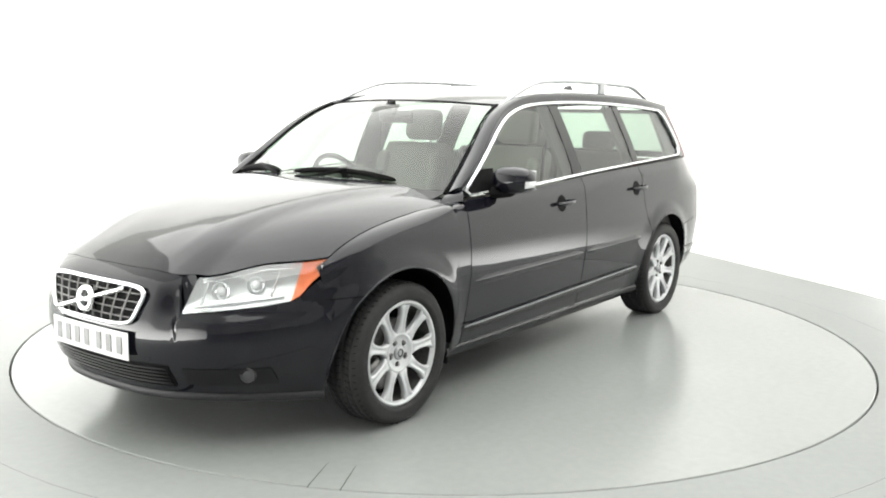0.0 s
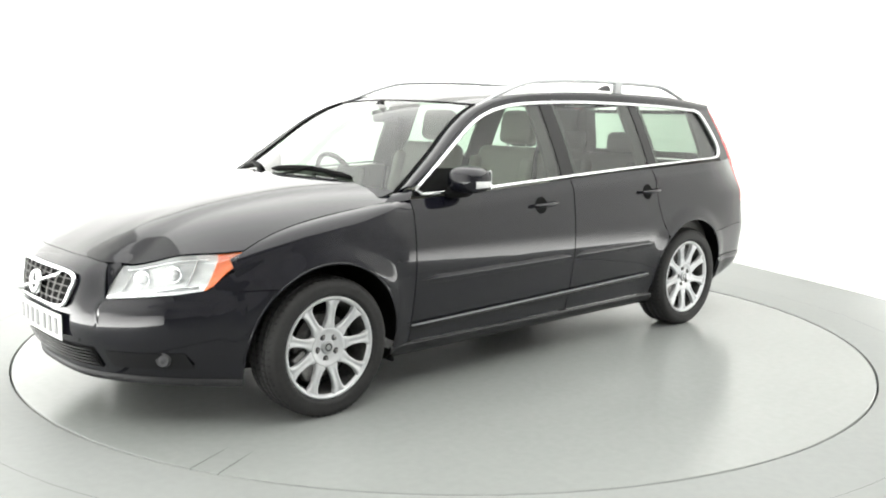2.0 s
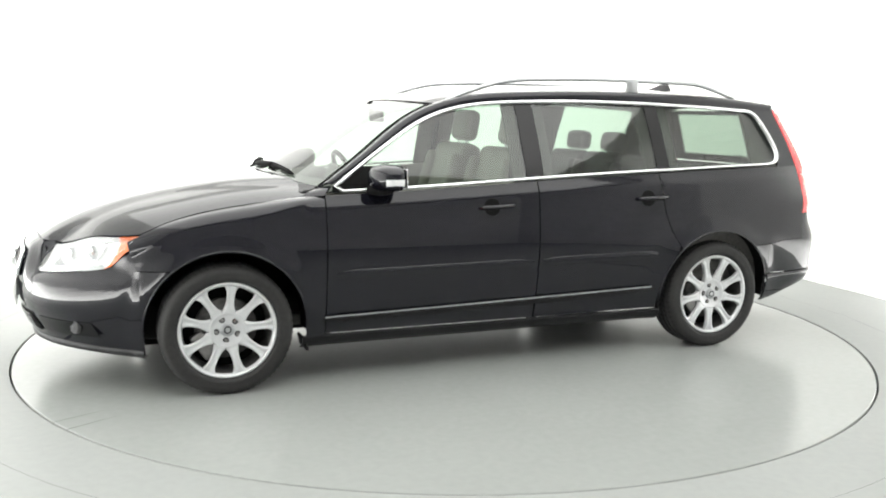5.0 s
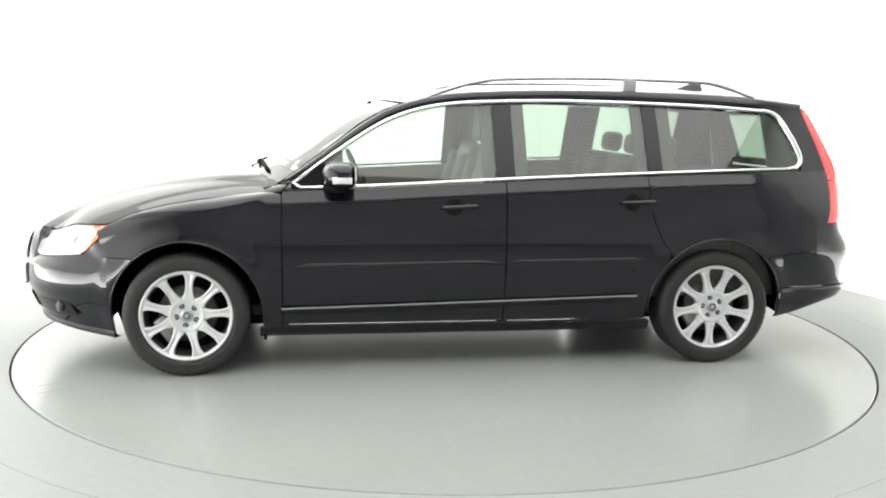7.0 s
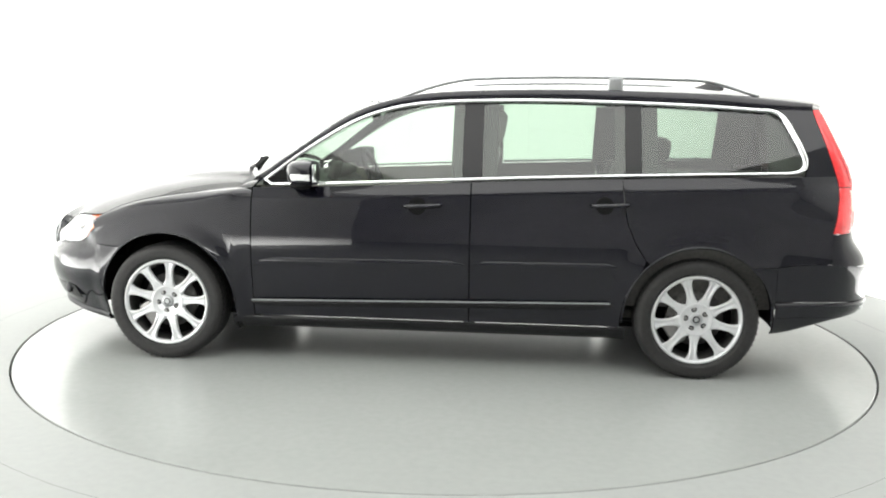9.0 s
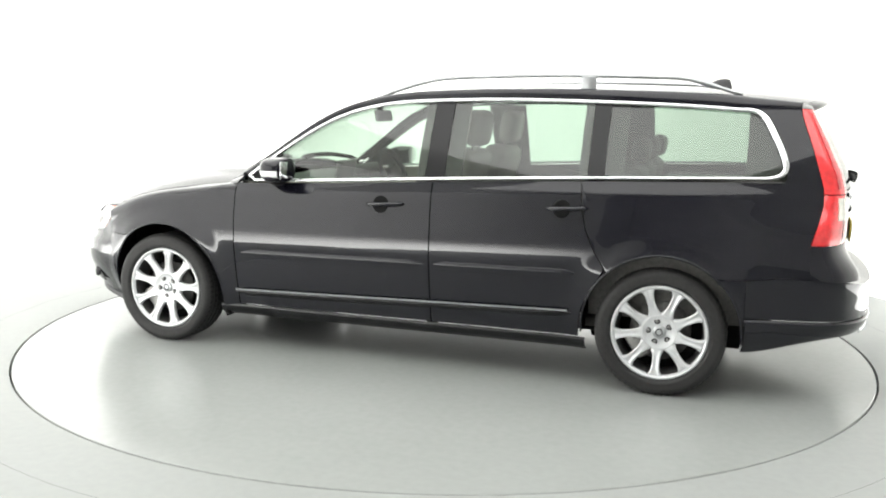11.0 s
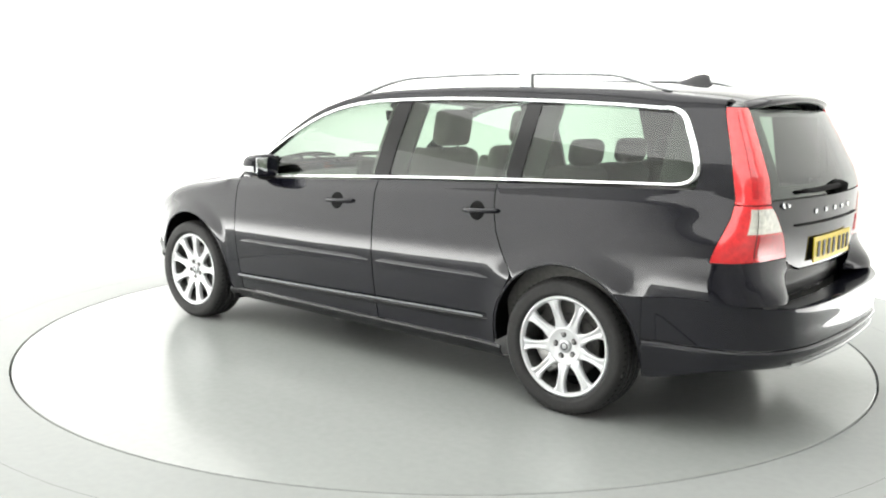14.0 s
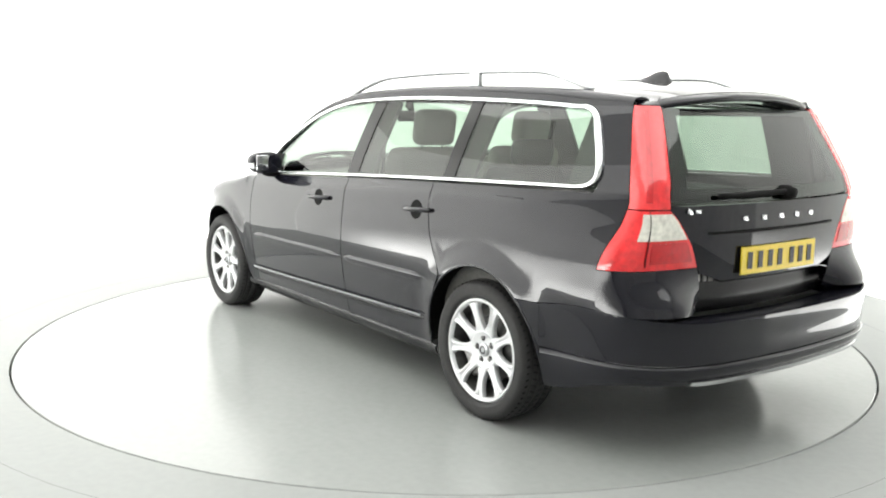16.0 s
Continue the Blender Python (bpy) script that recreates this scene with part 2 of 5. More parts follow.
# ---------------------------------------------------------------- the studio
def studio():
    # corner behind the car, and the two walls' directions
    corner = Vector((1.49, 5.78, 0))
    left_way = Vector((-0.895, -0.446, 0)).normalized()
    right_way = Vector((0.372, -0.928, 0)).normalized()
    r = 0.9                    # rounded corner
    c1, c2 = corner + left_way * r, corner + right_way * r
    bend = [c1 * (1 - k) ** 2 + corner * 2 * k * (1 - k) + c2 * k ** 2 for k in span(0, 1, 11)]
    left_corner = corner + left_way * 8.2
    left_end, right_end = left_corner + right_way * 9.8, corner + right_way * 8.5
    # all but the entrance wall give off an added glow, without lamps
    names = [("wall_back", [left_corner, c1], GLOW_WALL), ("wall_corner", bend, GLOW_WALL), ("wall_side", [c2, right_end], GLOW_WALL),
             ("wall_left", [left_corner, left_end], GLOW_WALL),
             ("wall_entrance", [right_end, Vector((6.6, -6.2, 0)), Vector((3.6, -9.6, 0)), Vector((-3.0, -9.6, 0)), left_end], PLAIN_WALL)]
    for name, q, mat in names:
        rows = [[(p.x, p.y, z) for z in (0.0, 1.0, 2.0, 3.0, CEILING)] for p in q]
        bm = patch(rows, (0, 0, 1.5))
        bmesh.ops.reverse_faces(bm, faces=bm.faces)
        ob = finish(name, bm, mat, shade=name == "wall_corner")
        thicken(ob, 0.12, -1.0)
        tagged(ob, "light grey unlit studio entrance wall" if mat is PLAIN_WALL else "plain white studio wall with added glow", "wall", kind="structure")
    floor_pts = [corner + left_way * 13.0 - right_way * 0.2, corner - left_way * 0.2 - right_way * 0.2, corner + right_way * 17.0 - left_way * 0.2,
                 corner + right_way * 17.0 + left_way * 13.0]
    # floor with a round pit for the turntable
    bm = bmesh.new()
    N = 144
    inner = [bm.verts.new((TABLE_R * math.cos(2 * math.pi * k / N), TABLE_R * math.sin(2 * math.pi * k / N), 0)) for k in range(N)]
    low = [bm.verts.new((v.co.x, v.co.y, -0.05)) for v in inner]
    outer = [bm.verts.new((2.815 * math.cos(2 * math.pi * k / N), 2.815 * math.sin(2 * math.pi * k / N), 0)) for k in range(N)]
    for k in range(N):
        bm.faces.new((inner[k], outer[k], outer[(k + 1) % N], inner[(k + 1) % N]))
        bm.faces.new((low[k], inner[k], inner[(k + 1) % N], low[(k + 1) % N]))
    bmesh.ops.translate(bm, verts=bm.verts, vec=(*TABLE_AT, 0))
    finish_floor = finish("floor_ring", bm, FLOOR, shade=False)
    tagged(finish_floor, "grey painted ring round the turntable", "floor", kind="structure")
    bm = bmesh.new()
    inner = [bm.verts.new((2.8165 * math.cos(2 * math.pi * k / N) + TABLE_AT[0], 2.8165 * math.sin(2 * math.pi * k / N) + TABLE_AT[1], 0)) for k in range(N)]
    poly = [Vector((p.x, p.y, 0)) for p in floor_pts]

    def edge_hit(a):
        d = Vector((math.cos(a), math.sin(a), 0))
        best = None
        for i in range(4):
            p, q = poly[i], poly[(i + 1) % 4]
            e = q - p
            den = d.x * e.y - d.y * e.x
            if abs(den) < 1e-9:
                continue
            s = (p.x * e.y - p.y * e.x) / den
            k = (p.x * d.y - p.y * d.x) / den
            if s > 0 and -1e-6 <= k <= 1 + 1e-6:
                best = s if best is None else min(best, s)
        return d * best
    rim = [bm.verts.new(edge_hit(2 * math.pi * k / N)) for k in range(N)]
    for k in range(N):
        bm.faces.new((inner[k], rim[k], rim[(k + 1) % N], inner[(k + 1) % N]))
    tagged(finish("floor", bm, FLOOR, shade=False), "light grey glossy painted studio floor", "floor", kind="structure")
    bm = bmesh.new()
    bmesh.ops.create_circle(bm, cap_ends=True, segments=96, radius=2.9, matrix=Matrix.Translation((0, 0, -0.05)))
    tagged(finish("pit", bm, JOINT, shade=False), "dark pit under the turntable", "floor", kind="structure")
    # faint joint in the floor covering, along the back wall
    a, b = Vector((-4.6, 0.98, 0.0015)), Vector((-1.2, 2.60, 0.0015))
    d = (b - a).normalized()
    s = Vector((-d.y, d.x, 0)) * 0.006
    bm = bmesh.new()
    bm.faces.new([bm.verts.new(p) for p in (a - s, b - s, b + s, a + s)])
    tagged(finish("floor_joint", bm, material("floor_joint_filler", (0.3, 0.3, 0.29), 0.7, grain=0.1), shade=False), "faint straight joint in the floor covering", "floor", kind="structure")
    # ceiling: white boards with a big light field
    cp = [Vector((p.x, p.y, CEILING)) for p in floor_pts]
    bm = bmesh.new()
    bm.faces.new([bm.verts.new(p) for p in cp])
    bm.normal_update()
    ob = finish("ceiling", bm, WALL, shade=False)
    tagged(ob, "white studio ceiling", "ceiling", kind="structure")


def turntable():
    seams = (24.7, 27.6)
    base = new("turntable")
    tagged(base, "large round grey turntable flush with the floor", "turntable")
    N = 180
    r = TABLE_R - 0.011
    cuts = [math.radians(a) for a in seams] + [math.radians(seams[0] + 360)]
    for a, b in zip(cuts, cuts[1:]):
        n = max(6, int(N * (b - a) / (2 * math.pi)))
        g = 0.0018
        rows = []
        for k in range(n + 1):
            t = a + (b - a) * k / n
            row = []
            for q in (0.12, 0.8, 1.6, 2.1, 2.22, 2.32, r - 0.004, r):
                w = g if q > 2.25 else 0.0
                gap = min(max(t, a + w / q), b - w / q)
                row.append((q * math.cos(gap), q * math.sin(gap), 0.0 if q < r else -0.004))
            row.append((r * math.cos(t), r * math.sin(t), -0.04))
            rows.append(row)
        part("deck_plate", patch(rows, (0, 0, -5)), TABLE, base, shade=False)
    bm = bmesh.new()
    bmesh.ops.create_circle(bm, cap_ends=True, segments=48, radius=0.121)
    part("centre_cap", bm, TABLE, base, shade=False)
    bm = bmesh.new()
    bmesh.ops.create_circle(bm, cap_ends=True, segments=96, radius=r - 0.02, matrix=Matrix.Translation((0, 0, -0.02)))
    part("under_deck", bm, JOINT, base, shade=False)
    return base


studio()
TABLE_THING = turntable()
area("ceiling_softbox", 6.2, 8.6, 370, pose(0.3, -0.7, CEILING - 0.04, 0, 0, ROOM_TURN - 4), (1.0, 1.0, 0.98))


# ---------------------------------------------------------------- the car's forms (x forward, y to its near side, z up)
PLAN = [(2.345, 0.0), (2.326, 0.28), (2.24, 0.50), (2.09, 0.68), (1.90, 0.795), (1.70, 0.855), (1.40, 0.888), (1.0, 0.90),
        (0.4, 0.905), (-0.4, 0.905), (-1.0, 0.904), (-1.4, 0.902), (-1.75, 0.895), (-2.0, 0.872), (-2.20, 0.805), (-2.318, 0.645),
        (-2.375, 0.38), (-2.392, 0.0)]
_s = [0.0]
for _a, _b in zip(PLAN, PLAN[1:]):
    _s.append(_s[-1] + math.dist(_a, _b))
PLAN_X, PLAN_Y = spline(_s, [p[0] for p in PLAN]), spline(_s, [p[1] for p in PLAN])
S_END = _s[-1]
_dense = np.linspace(0, S_END, 600)
_dx, _dy = np.array([PLAN_X(s) for s in _dense]), np.array([PLAN_Y(s) for s in _dense])
LOWER_WIDTH = spline([0.16, 0.22, 0.30, 0.40, 0.50, 0.56, 0.605], [0.895, 0.921, 0.945, 0.968, 0.986, 0.9945, 1.0])
UPPER_WIDTH = spline([0.605, 0.66, 0.72, 0.80, 0.88, 0.938], [1.0, 0.9995, 0.9965, 0.9895, 0.979, 0.970])
LEDGE_WIDTH = spline([0.938, 0.96, 1.0, 1.04, 1.10], [0.970, 0.957, 0.938, 0.922, 0.90])


def WIDTH(z, x=None):
    """Half-width factor of the body: a crease low on the doors, and a shoulder that follows the window line."""
    if x is not None:
        z -= (BELT(x) - 1.0) * smooth(0.70, 0.90, z) * (1 - smooth(0.9, 1.3, x))
    return LOWER_WIDTH(z) if z < 0.605 else UPPER_WIDTH(z) if z < 0.938 else LEDGE_WIDTH(z)


NOSE = spline([0.16, 0.22, 0.30, 0.385, 0.43, 0.50, 0.58, 0.64, 0.68, 0.73, 0.80], [-0.10, -0.07, -0.037, -0.005, 0.0, -0.004, -0.014, -0.028, -0.045, -0.108, -0.25])
FRONT_LEAN = line([0.16, 0.42, 0.46, 0.60, 0.80], [0.0, 0.012, 0.008, -0.022, -0.03])
TAIL = spline([0.16, 0.24, 0.32, 0.40, 0.50, 0.57, 0.64, 0.72, 0.80, 0.90, 1.05], [0.12, 0.07, 0.03, 0.0, 0.0, 0.0, 0.008, 0.018, 0.018, 0.008, 0.0])


def s_of_x(x):
    return float(np.interp(-x, -_dx, _dense))


def s_of_front_y(y):
    n = 240
    return float(np.interp(y, _dy[:n], _dense[:n]))


def s_of_rear_y(y):
    n = 360
    return float(np.interp(-y, -_dy[n:], _dense[n:]))


def ring(s, z):
    x, y = PLAN_X(s), PLAN_Y(s)
    if x > 1.75:
        x -= 0.030 * smooth(0.535, 0.575, z) * (1 - smooth(0.62, 0.72, z)) * smooth(0.34, 0.44, y) * smooth(1.78, 1.95, x)
    w = y * WIDTH(z, x)
    # the nose is widest low down and leans back towards the lamps
    w *= 1 - (0.035 * smooth(0.42, 0.24, z) - FRONT_LEAN(z)) * smooth(1.6, 1.95, x)
    if y > 0.6:                # flared wheel arches
        for centre in (AXLE_X, -AXLE_X):
            w += 0.016 * (1 - smooth(ARCH_R, ARCH_R + 0.10, math.hypot(x - centre, z - AXLE_Z)))
    return (x + NOSE(z) * smooth(1.6, 2.2, x) + TAIL(z) * smooth(1.75, 2.2, -x), w, z)


def side(x, z):
    return ring(s_of_x(x), z)


ARCH_R, AXLE_X, AXLE_Z = 0.382, 1.408, 0.312
SHOULDER_Z = spline([0.86, 1.2, 1.45, 1.70, 1.845, 2.06, 2.2, 2.32], [0.940, 0.914, 0.880, 0.812, 0.742, 0.648, 0.60, 0.55])
HOOD_Y = 0.79
HOOD_Z = spline([0.86, 1.127, 1.30, 1.475, 1.665, 1.857, 2.005, 2.10, 2.20, 2.30], [1.030, 1.024, 1.010, 0.985, 0.948, 0.899, 0.850, 0.810, 0.755, 0.68])
HOOD_FRONT = spline([0.0, 0.2, 0.33, 0.46, 0.58, 0.68, 0.75, 0.79], [2.222, 2.215, 2.19, 2.13, 2.035, 1.935, 1.845, 1.78])
BELT = spline([-2.1, -1.85, -0.94, -0.19, 0.557, 0.95], [1.062, 1.057, 1.029, 0.997, 0.960, 0.945])
DLO_TOP = spline([-1.77, -1.522, -1.221, -0.802, -0.504, -0.208, 0.086, 0.262, 0.409, 0.556, 0.734, 0.87],
                 [1.385, 1.401, 1.413, 1.422, 1.423, 1.415, 1.393, 1.355, 1.297, 1.210, 1.087, 0.985])
DLO_REAR = line([1.04, 1.08, 1.11, 1.214, 1.341, 1.378, 1.39], [-1.93, -1.95, -1.945, -1.905, -1.838, -1.79, -1.76])
GLASS_LOW = spline([-2.1, -1.93, -1.5, -1.0, 0.0, 0.6, 0.95], [0.748, 0.775, 0.822, 0.84, 0.85, 0.84, 0.80])
GLASS_HIGH = spline([-2.1, -1.93, -1.5, -1.0, 0.0, 0.3, 0.95], [0.58, 0.597, 0.622, 0.632, 0.64, 0.64, 0.66])
ROOF_X = [0.95, 0.69, 0.568, 0.417, 0.266, 0.085, -0.218, -0.644, -1.258, -1.817, -2.0]
ROOF_EDGE_Y = spline(ROOF_X, [0.756, 0.700, 0.670, 0.632, 0.602, 0.583, 0.572, 0.568, 0.558, 0.540, 0.528])
ROOF_EDGE_Z = spline(ROOF_X, [0.965, 1.150, 1.244, 1.338, 1.396, 1.437, 1.464, 1.478, 1.475, 1.444, 1.418])
LAMP_EDGE = line([0.55, 0.70, 0.776, 0.86, 0.95, 1.02, 1.2, 1.36, 1.42], [-2.08, -2.075, -2.078, -2.095, -2.11, -2.108, -2.055, -1.998, -1.985])
GAP = 0.0035


def upper(x, z):
    a, b = GLASS_LOW(x), GLASS_HIGH(x)
    k = max((z - 0.97) / 0.45, 0.0)
    return (x, a - (a - b) * k ** 1.2, z)


def dlo_top(x):
    return DLO_TOP(x) if x > -1.77 else 1.385


def hood(x, y):
    q = min(abs(y) / HOOD_Y, 1.0)
    zs, zc = SHOULDER_Z(x), HOOD_Z(x)
    ridge_y = 0.30 + 0.30 * (2.2 - x) / 1.2
    ridge = 0.012 * (1 - smooth(ridge_y - 0.05, ridge_y + 0.05, abs(y)))
    dip = 0.034 * smooth(1.95, 2.13, x) * smooth(0.34, 0.47, abs(y))
    return (x, y, zs - dip + (zc - 0.012 - zs) * (1 - q ** (3.6 - 1.2 * smooth(1.8, 2.15, x))) + ridge)


def arch_z(x, centre, r=ARCH_R):
    d = abs(x - centre)
    return AXLE_Z + math.sqrt(max(r * r - d * d, 0.0))


def arch_steps(centre, a, b, r=ARCH_R, n=22):
    out = [centre + r * math.cos(math.pi * k / n) for k in range(n + 1)]
    return [x for x in out if min(a, b) < x < max(a, b)]


def column(x, z0, z1, n, at=side):
    return [at(x, z) for z in span(z0, z1, n)]


# ---------------------------------------------------------------- the car
def make_wheel(car, x, y_side):
    outward = pose(x, 0.79 * y_side, AXLE_Z, -90 * y_side, 0, 0)
    rim = lathe([(0.212, 0.074), (0.2155, 0.083), (0.221, 0.09), (0.229, 0.092), (0.234, 0.086), (0.234, 0.06)], outward, 64)
    wheel = part("wheel", rim, ALLOY, car, "silver nine-spoke alloy wheel with black tyre")
    part("rim_barrel", lathe([(0.2, -0.085), (0.2, 0.0), (0.207, 0.05), (0.212, 0.074)], outward, 48), DULL_STEEL, wheel)
    tyre = [(0.232, 0.08), (0.238, 0.094), (0.252, 0.104), (0.256, 0.103), (0.275, 0.108), (0.292, 0.104), (0.297, 0.1), (0.308, 0.088), (0.314, 0.07), (0.3155, 0.063)]
    for g in (0.058, 0.02, -0.026, -0.064):
        tyre += [(0.316, g), (0.309, g - 0.002), (0.309, g - 0.007), (0.316, g - 0.009)]
    tyre += [(0.308, -0.09), (0.275, -0.107), (0.25, -0.1), (0.232, -0.085)]
    part("tyre", lathe(tyre, outward, 72), RUBBER, wheel, "black rubber tyre")
    # tread blocks' cross cuts
    cuts = []
    for k in range(64):
        a = 2 * math.pi * k / 64
        for h, lean in ((0.074, 0.3), (0.04, -0.3), (-0.003, 0.3), (-0.045, -0.3)):
            cuts.append(box(0.0035, 0.026, 0.004, Matrix.Rotation(a, 4, "Z") @ Matrix.Translation((0.315 if h < 0.07 else 0.3115, 0, h)) @ Matrix.Rotation(radians(90), 4, "X") @ Matrix.Rotation(lean, 4, "X")))
    bm = merge(*cuts)
    bmesh.ops.transform(bm, matrix=outward, verts=bm.verts)
    part("tread_pattern", bm, SEAL, wheel, shade=False)["kind"] = "stuff"
    part("brake_disc", lathe([(0.0, 0.02), (0.145, 0.02), (0.148, 0.012), (0.148, -0.004), (0.0, -0.004)], outward, 40), DULL_STEEL, wheel, "grey steel brake disc")
    part("wheel_well_backing", lathe([(0.0, -0.03), (0.2, -0.03), (0.2, -0.04), (0.0, -0.04)], outward, 40), SEAL, wheel)
    part("caliper", box(0.075, 0.14, 0.05, outward @ Matrix.Rotation(radians(35 if y_side > 0 else 145), 4, "Z") @ Matrix.Translation((0.13, 0, 0.025)), 0.012), STEEL, wheel)
    # spokes: broad at the hub, waisted, flaring into the rim, with a groove along the middle
    spoke_turn, nut_turn = (264, 297) if x > 0 else (87, 283)
    for k in range(9):
        a = 2 * math.pi * k / 9 + radians(spoke_turn) * y_side
        rows = []
        for r, half, h in ((0.086, 0.0310, 0.071), (0.094, 0.0305, 0.0725), (0.102, 0.0262, 0.074), (0.114, 0.0222, 0.0755), (0.135, 0.0192, 0.078), (0.165, 0.0192, 0.082), (0.189, 0.0222, 0.0845), (0.203, 0.0285, 0.0855), (0.2135, 0.039, 0.0855)):
            dip = 0.005 * smooth(0.10, 0.13, r)
            rows.append([(r, -half + 0.003, h - 0.028), (r, -half, h - 0.006), (r, -half + 0.004, h), (r, -half * 0.42, h), (r, -half * 0.26, h - dip),
                         (r, half * 0.26, h - dip), (r, half * 0.42, h), (r, half - 0.004, h), (r, half, h - 0.006), (r, half - 0.003, h - 0.028)])
        bm = patch(rows, (0.13, 0, 0))
        bmesh.ops.transform(bm, matrix=outward @ Matrix.Rotation(a, 4, "Z"), verts=bm.verts)
        part("spoke", bm, ALLOY, wheel)
    part("hub", lathe([(0.0, 0.062), (0.058, 0.062), (0.068, 0.064), (0.078, 0.070), (0.088, 0.0716), (0.091, 0.066), (0.091, 0.035)], outward, 45), ALLOY, wheel)
    part("hub_cap", lathe([(0.0, 0.0735), (0.02, 0.0735), (0.029, 0.072), (0.032, 0.068), (0.032, 0.06)], outward, 28), SATIN, wheel, "grey round hub cap")
    part("hub_cap_mark", lathe([(0.012, 0.0737), (0.013, 0.0752), (0.018, 0.0752), (0.019, 0.0737)], outward, 24), ALLOY_DARK, wheel)
    for k in range(5):
        a = 2 * math.pi * k / 5 + radians(nut_turn) * y_side
        m = outward @ Matrix.Rotation(a, 4, "Z") @ Matrix.Translation((0.053, 0, 0))
        part("wheel_nut_socket", lathe([(0.0, 0.0626), (0.0145, 0.0628), (0.0155, 0.060)], m, 16), ALLOY_DARK, wheel)
        part("wheel_nut", lathe([(0.0, 0.073), (0.006, 0.073), (0.0078, 0.071), (0.0078, 0.061)], m, 6), STEEL, wheel, shade=False)
    return wheel


def body_panels(car):
    # front wings
    xs = [0.932, 0.965, 1.0, AXLE_X - ARCH_R - 0.0004] + arch_steps(AXLE_X, 1.0265, 1.651)[::-1] + [1.651, 1.68, 1.71, 1.76, 1.80, 1.842]
    rows = []
    for x in xs:
        zlo = 0.205 if x < AXLE_X - ARCH_R else (arch_z(x, AXLE_X) if x <= 1.651 else 0.608)
        near = 1 - smooth(0.93, 1.30, x)
        zs = SHOULDER_Z(x) - 0.003 + 0.010 * near
        z1 = zs - 0.075 + 0.055 * near
        if zlo > z1 - 0.02:
            zlo = min(zlo, z1 - 0.01)
        col = [side(x, z) for z in span(zlo, z1, 20)]
        p0, p2 = Vector(col[-1]), Vector((x, HOOD_Y + 0.003, zs))
        yh = min(HOOD_Y + 0.003, p0.y - 0.02)
        p2.y = yh
        p1 = Vector((x, p0.y + 0.001 + (p0.y - col[-2][1]) * 1.5, zs - 0.012 * (1 - near)))
        for i in range(1, 9):
            k = i / 8
            col.append(tuple(p0 * (1 - k) ** 2 + p1 * 2 * k * (1 - k) + p2 * k ** 2))
        rows.append(col)
    both("front_wing", rows, PAINT, car)
    # doors
    for name, x0, x1 in (("front_door", 0.926, -0.226), ("rear_door", -0.233, None)):
        rows = []
        n = 19
        for i in range(n):
            col = []
            for j in range(44):
                k = j / 43
                xa = x0
                for _ in range(2):
                    z = 0.255 + (BELT(xa) - 0.004 - 0.255) * k
                    xe = x1 if x1 is not None else door_edge(z)
                    xa = x0 + (xe - x0) * i / (n - 1)
                col.append(side(xa, z))
            rows.append(col)
        doors = both(name, rows, PAINT, car, label="glossy black painted car door")
        for ob, sgn in zip(doors, (1, -1)):
            door_fittings(ob, name, sgn)
    for x in (0.929, -0.2295):
        rows = [[(x + d, side(x, z)[1] - 0.014, z) for z in span(0.20, BELT(x) - 0.01, 16)] for d in (-0.03, 0.0, 0.03)]
        both("door_seal", rows, SEAL, car, 0.004)
    # rear quarters
    xs = [-1.003, -1.01, -1.02, -1.035, -1.055, -1.08, -1.115, -1.15, -1.18] + sorted(arch_steps(-AXLE_X, -1.20, -1.66), reverse=True) + [-1.66, -1.70, -1.75, -1.81, -1.87, -1.93, -2.0]
    rows = []
    for x in xs:
        u = (x + 1.0) / -1.0
        if x > -1.19:
            zlo = max(DOOR_EDGE_Z(x), arch_z(x, -AXLE_X) if x < -1.12 else 0.0)
        elif x > -1.66:
            zlo = arch_z(x, -AXLE_X)
        else:
            zlo = QUARTER_LOW(x)
        zhi = BELT(x) - 0.004
        col = []
        for z in span(zlo, zhi, 30):
            xe = LAMP_EDGE(z) + GAP
            xa = x if x > -1.7 else -1.7 + (x + 1.7) / -0.3 * (xe + 1.7)
            p, k = Vector(side(xa, z)), max(0.0, (-x - 1.55) / 0.45) ** 2
            p.y += k * smooth(0.80, 1.03, z) * (upper(p.x, z)[1] - p.y)
            col.append(tuple(p))
        rows.append(col)
    both("rear_quarter", rows, PAINT, car)
    # bumpers
    rows = []
    s_edge = s_of_x(1.80)
    for i in range(110):
        s = s_edge * i / 109
        y = PLAN_Y(s)
        top = BUMPER_TOP(y)
        x = PLAN_X(s)
        low = 0.185 + 0.03 * smooth(1.7, 2.3, x)
        rows.append([ring(s, z) for z in span(low, top, 22)])
    # strip before the arch
    full = [[(p[0], -p[1], p[2]) for p in row] for row in rows[:0:-1]] + rows
    thicken(part("front_bumper", patch(full, (1.0, 0, 0.5)), PAINT, car, "glossy black front bumper"), 0.008)
    arch_xs = [1.802, 1.788, 1.76, 1.73, 1.70, 1.67, 1.652]
    rows = []
    for x in arch_xs:
        d = x - AXLE_X
        z0 = 0.185 if d >= ARCH_R else arch_z(x, AXLE_X)
        rows.append([side(x, z) for z in span(min(z0, 0.6), 0.604, 8)])
    both("bumper_wing", rows, PAINT, car)
    rows = []
    s0 = s_of_x(-1.793)
    for i in range(60):
        s = s0 + (S_END - s0) * i / 59
        x, y = PLAN_X(s), PLAN_Y(s)
        top = REAR_BUMPER_TOP(x)
        rows.append([ring(s, z) for z in span(0.42, top, 14)])
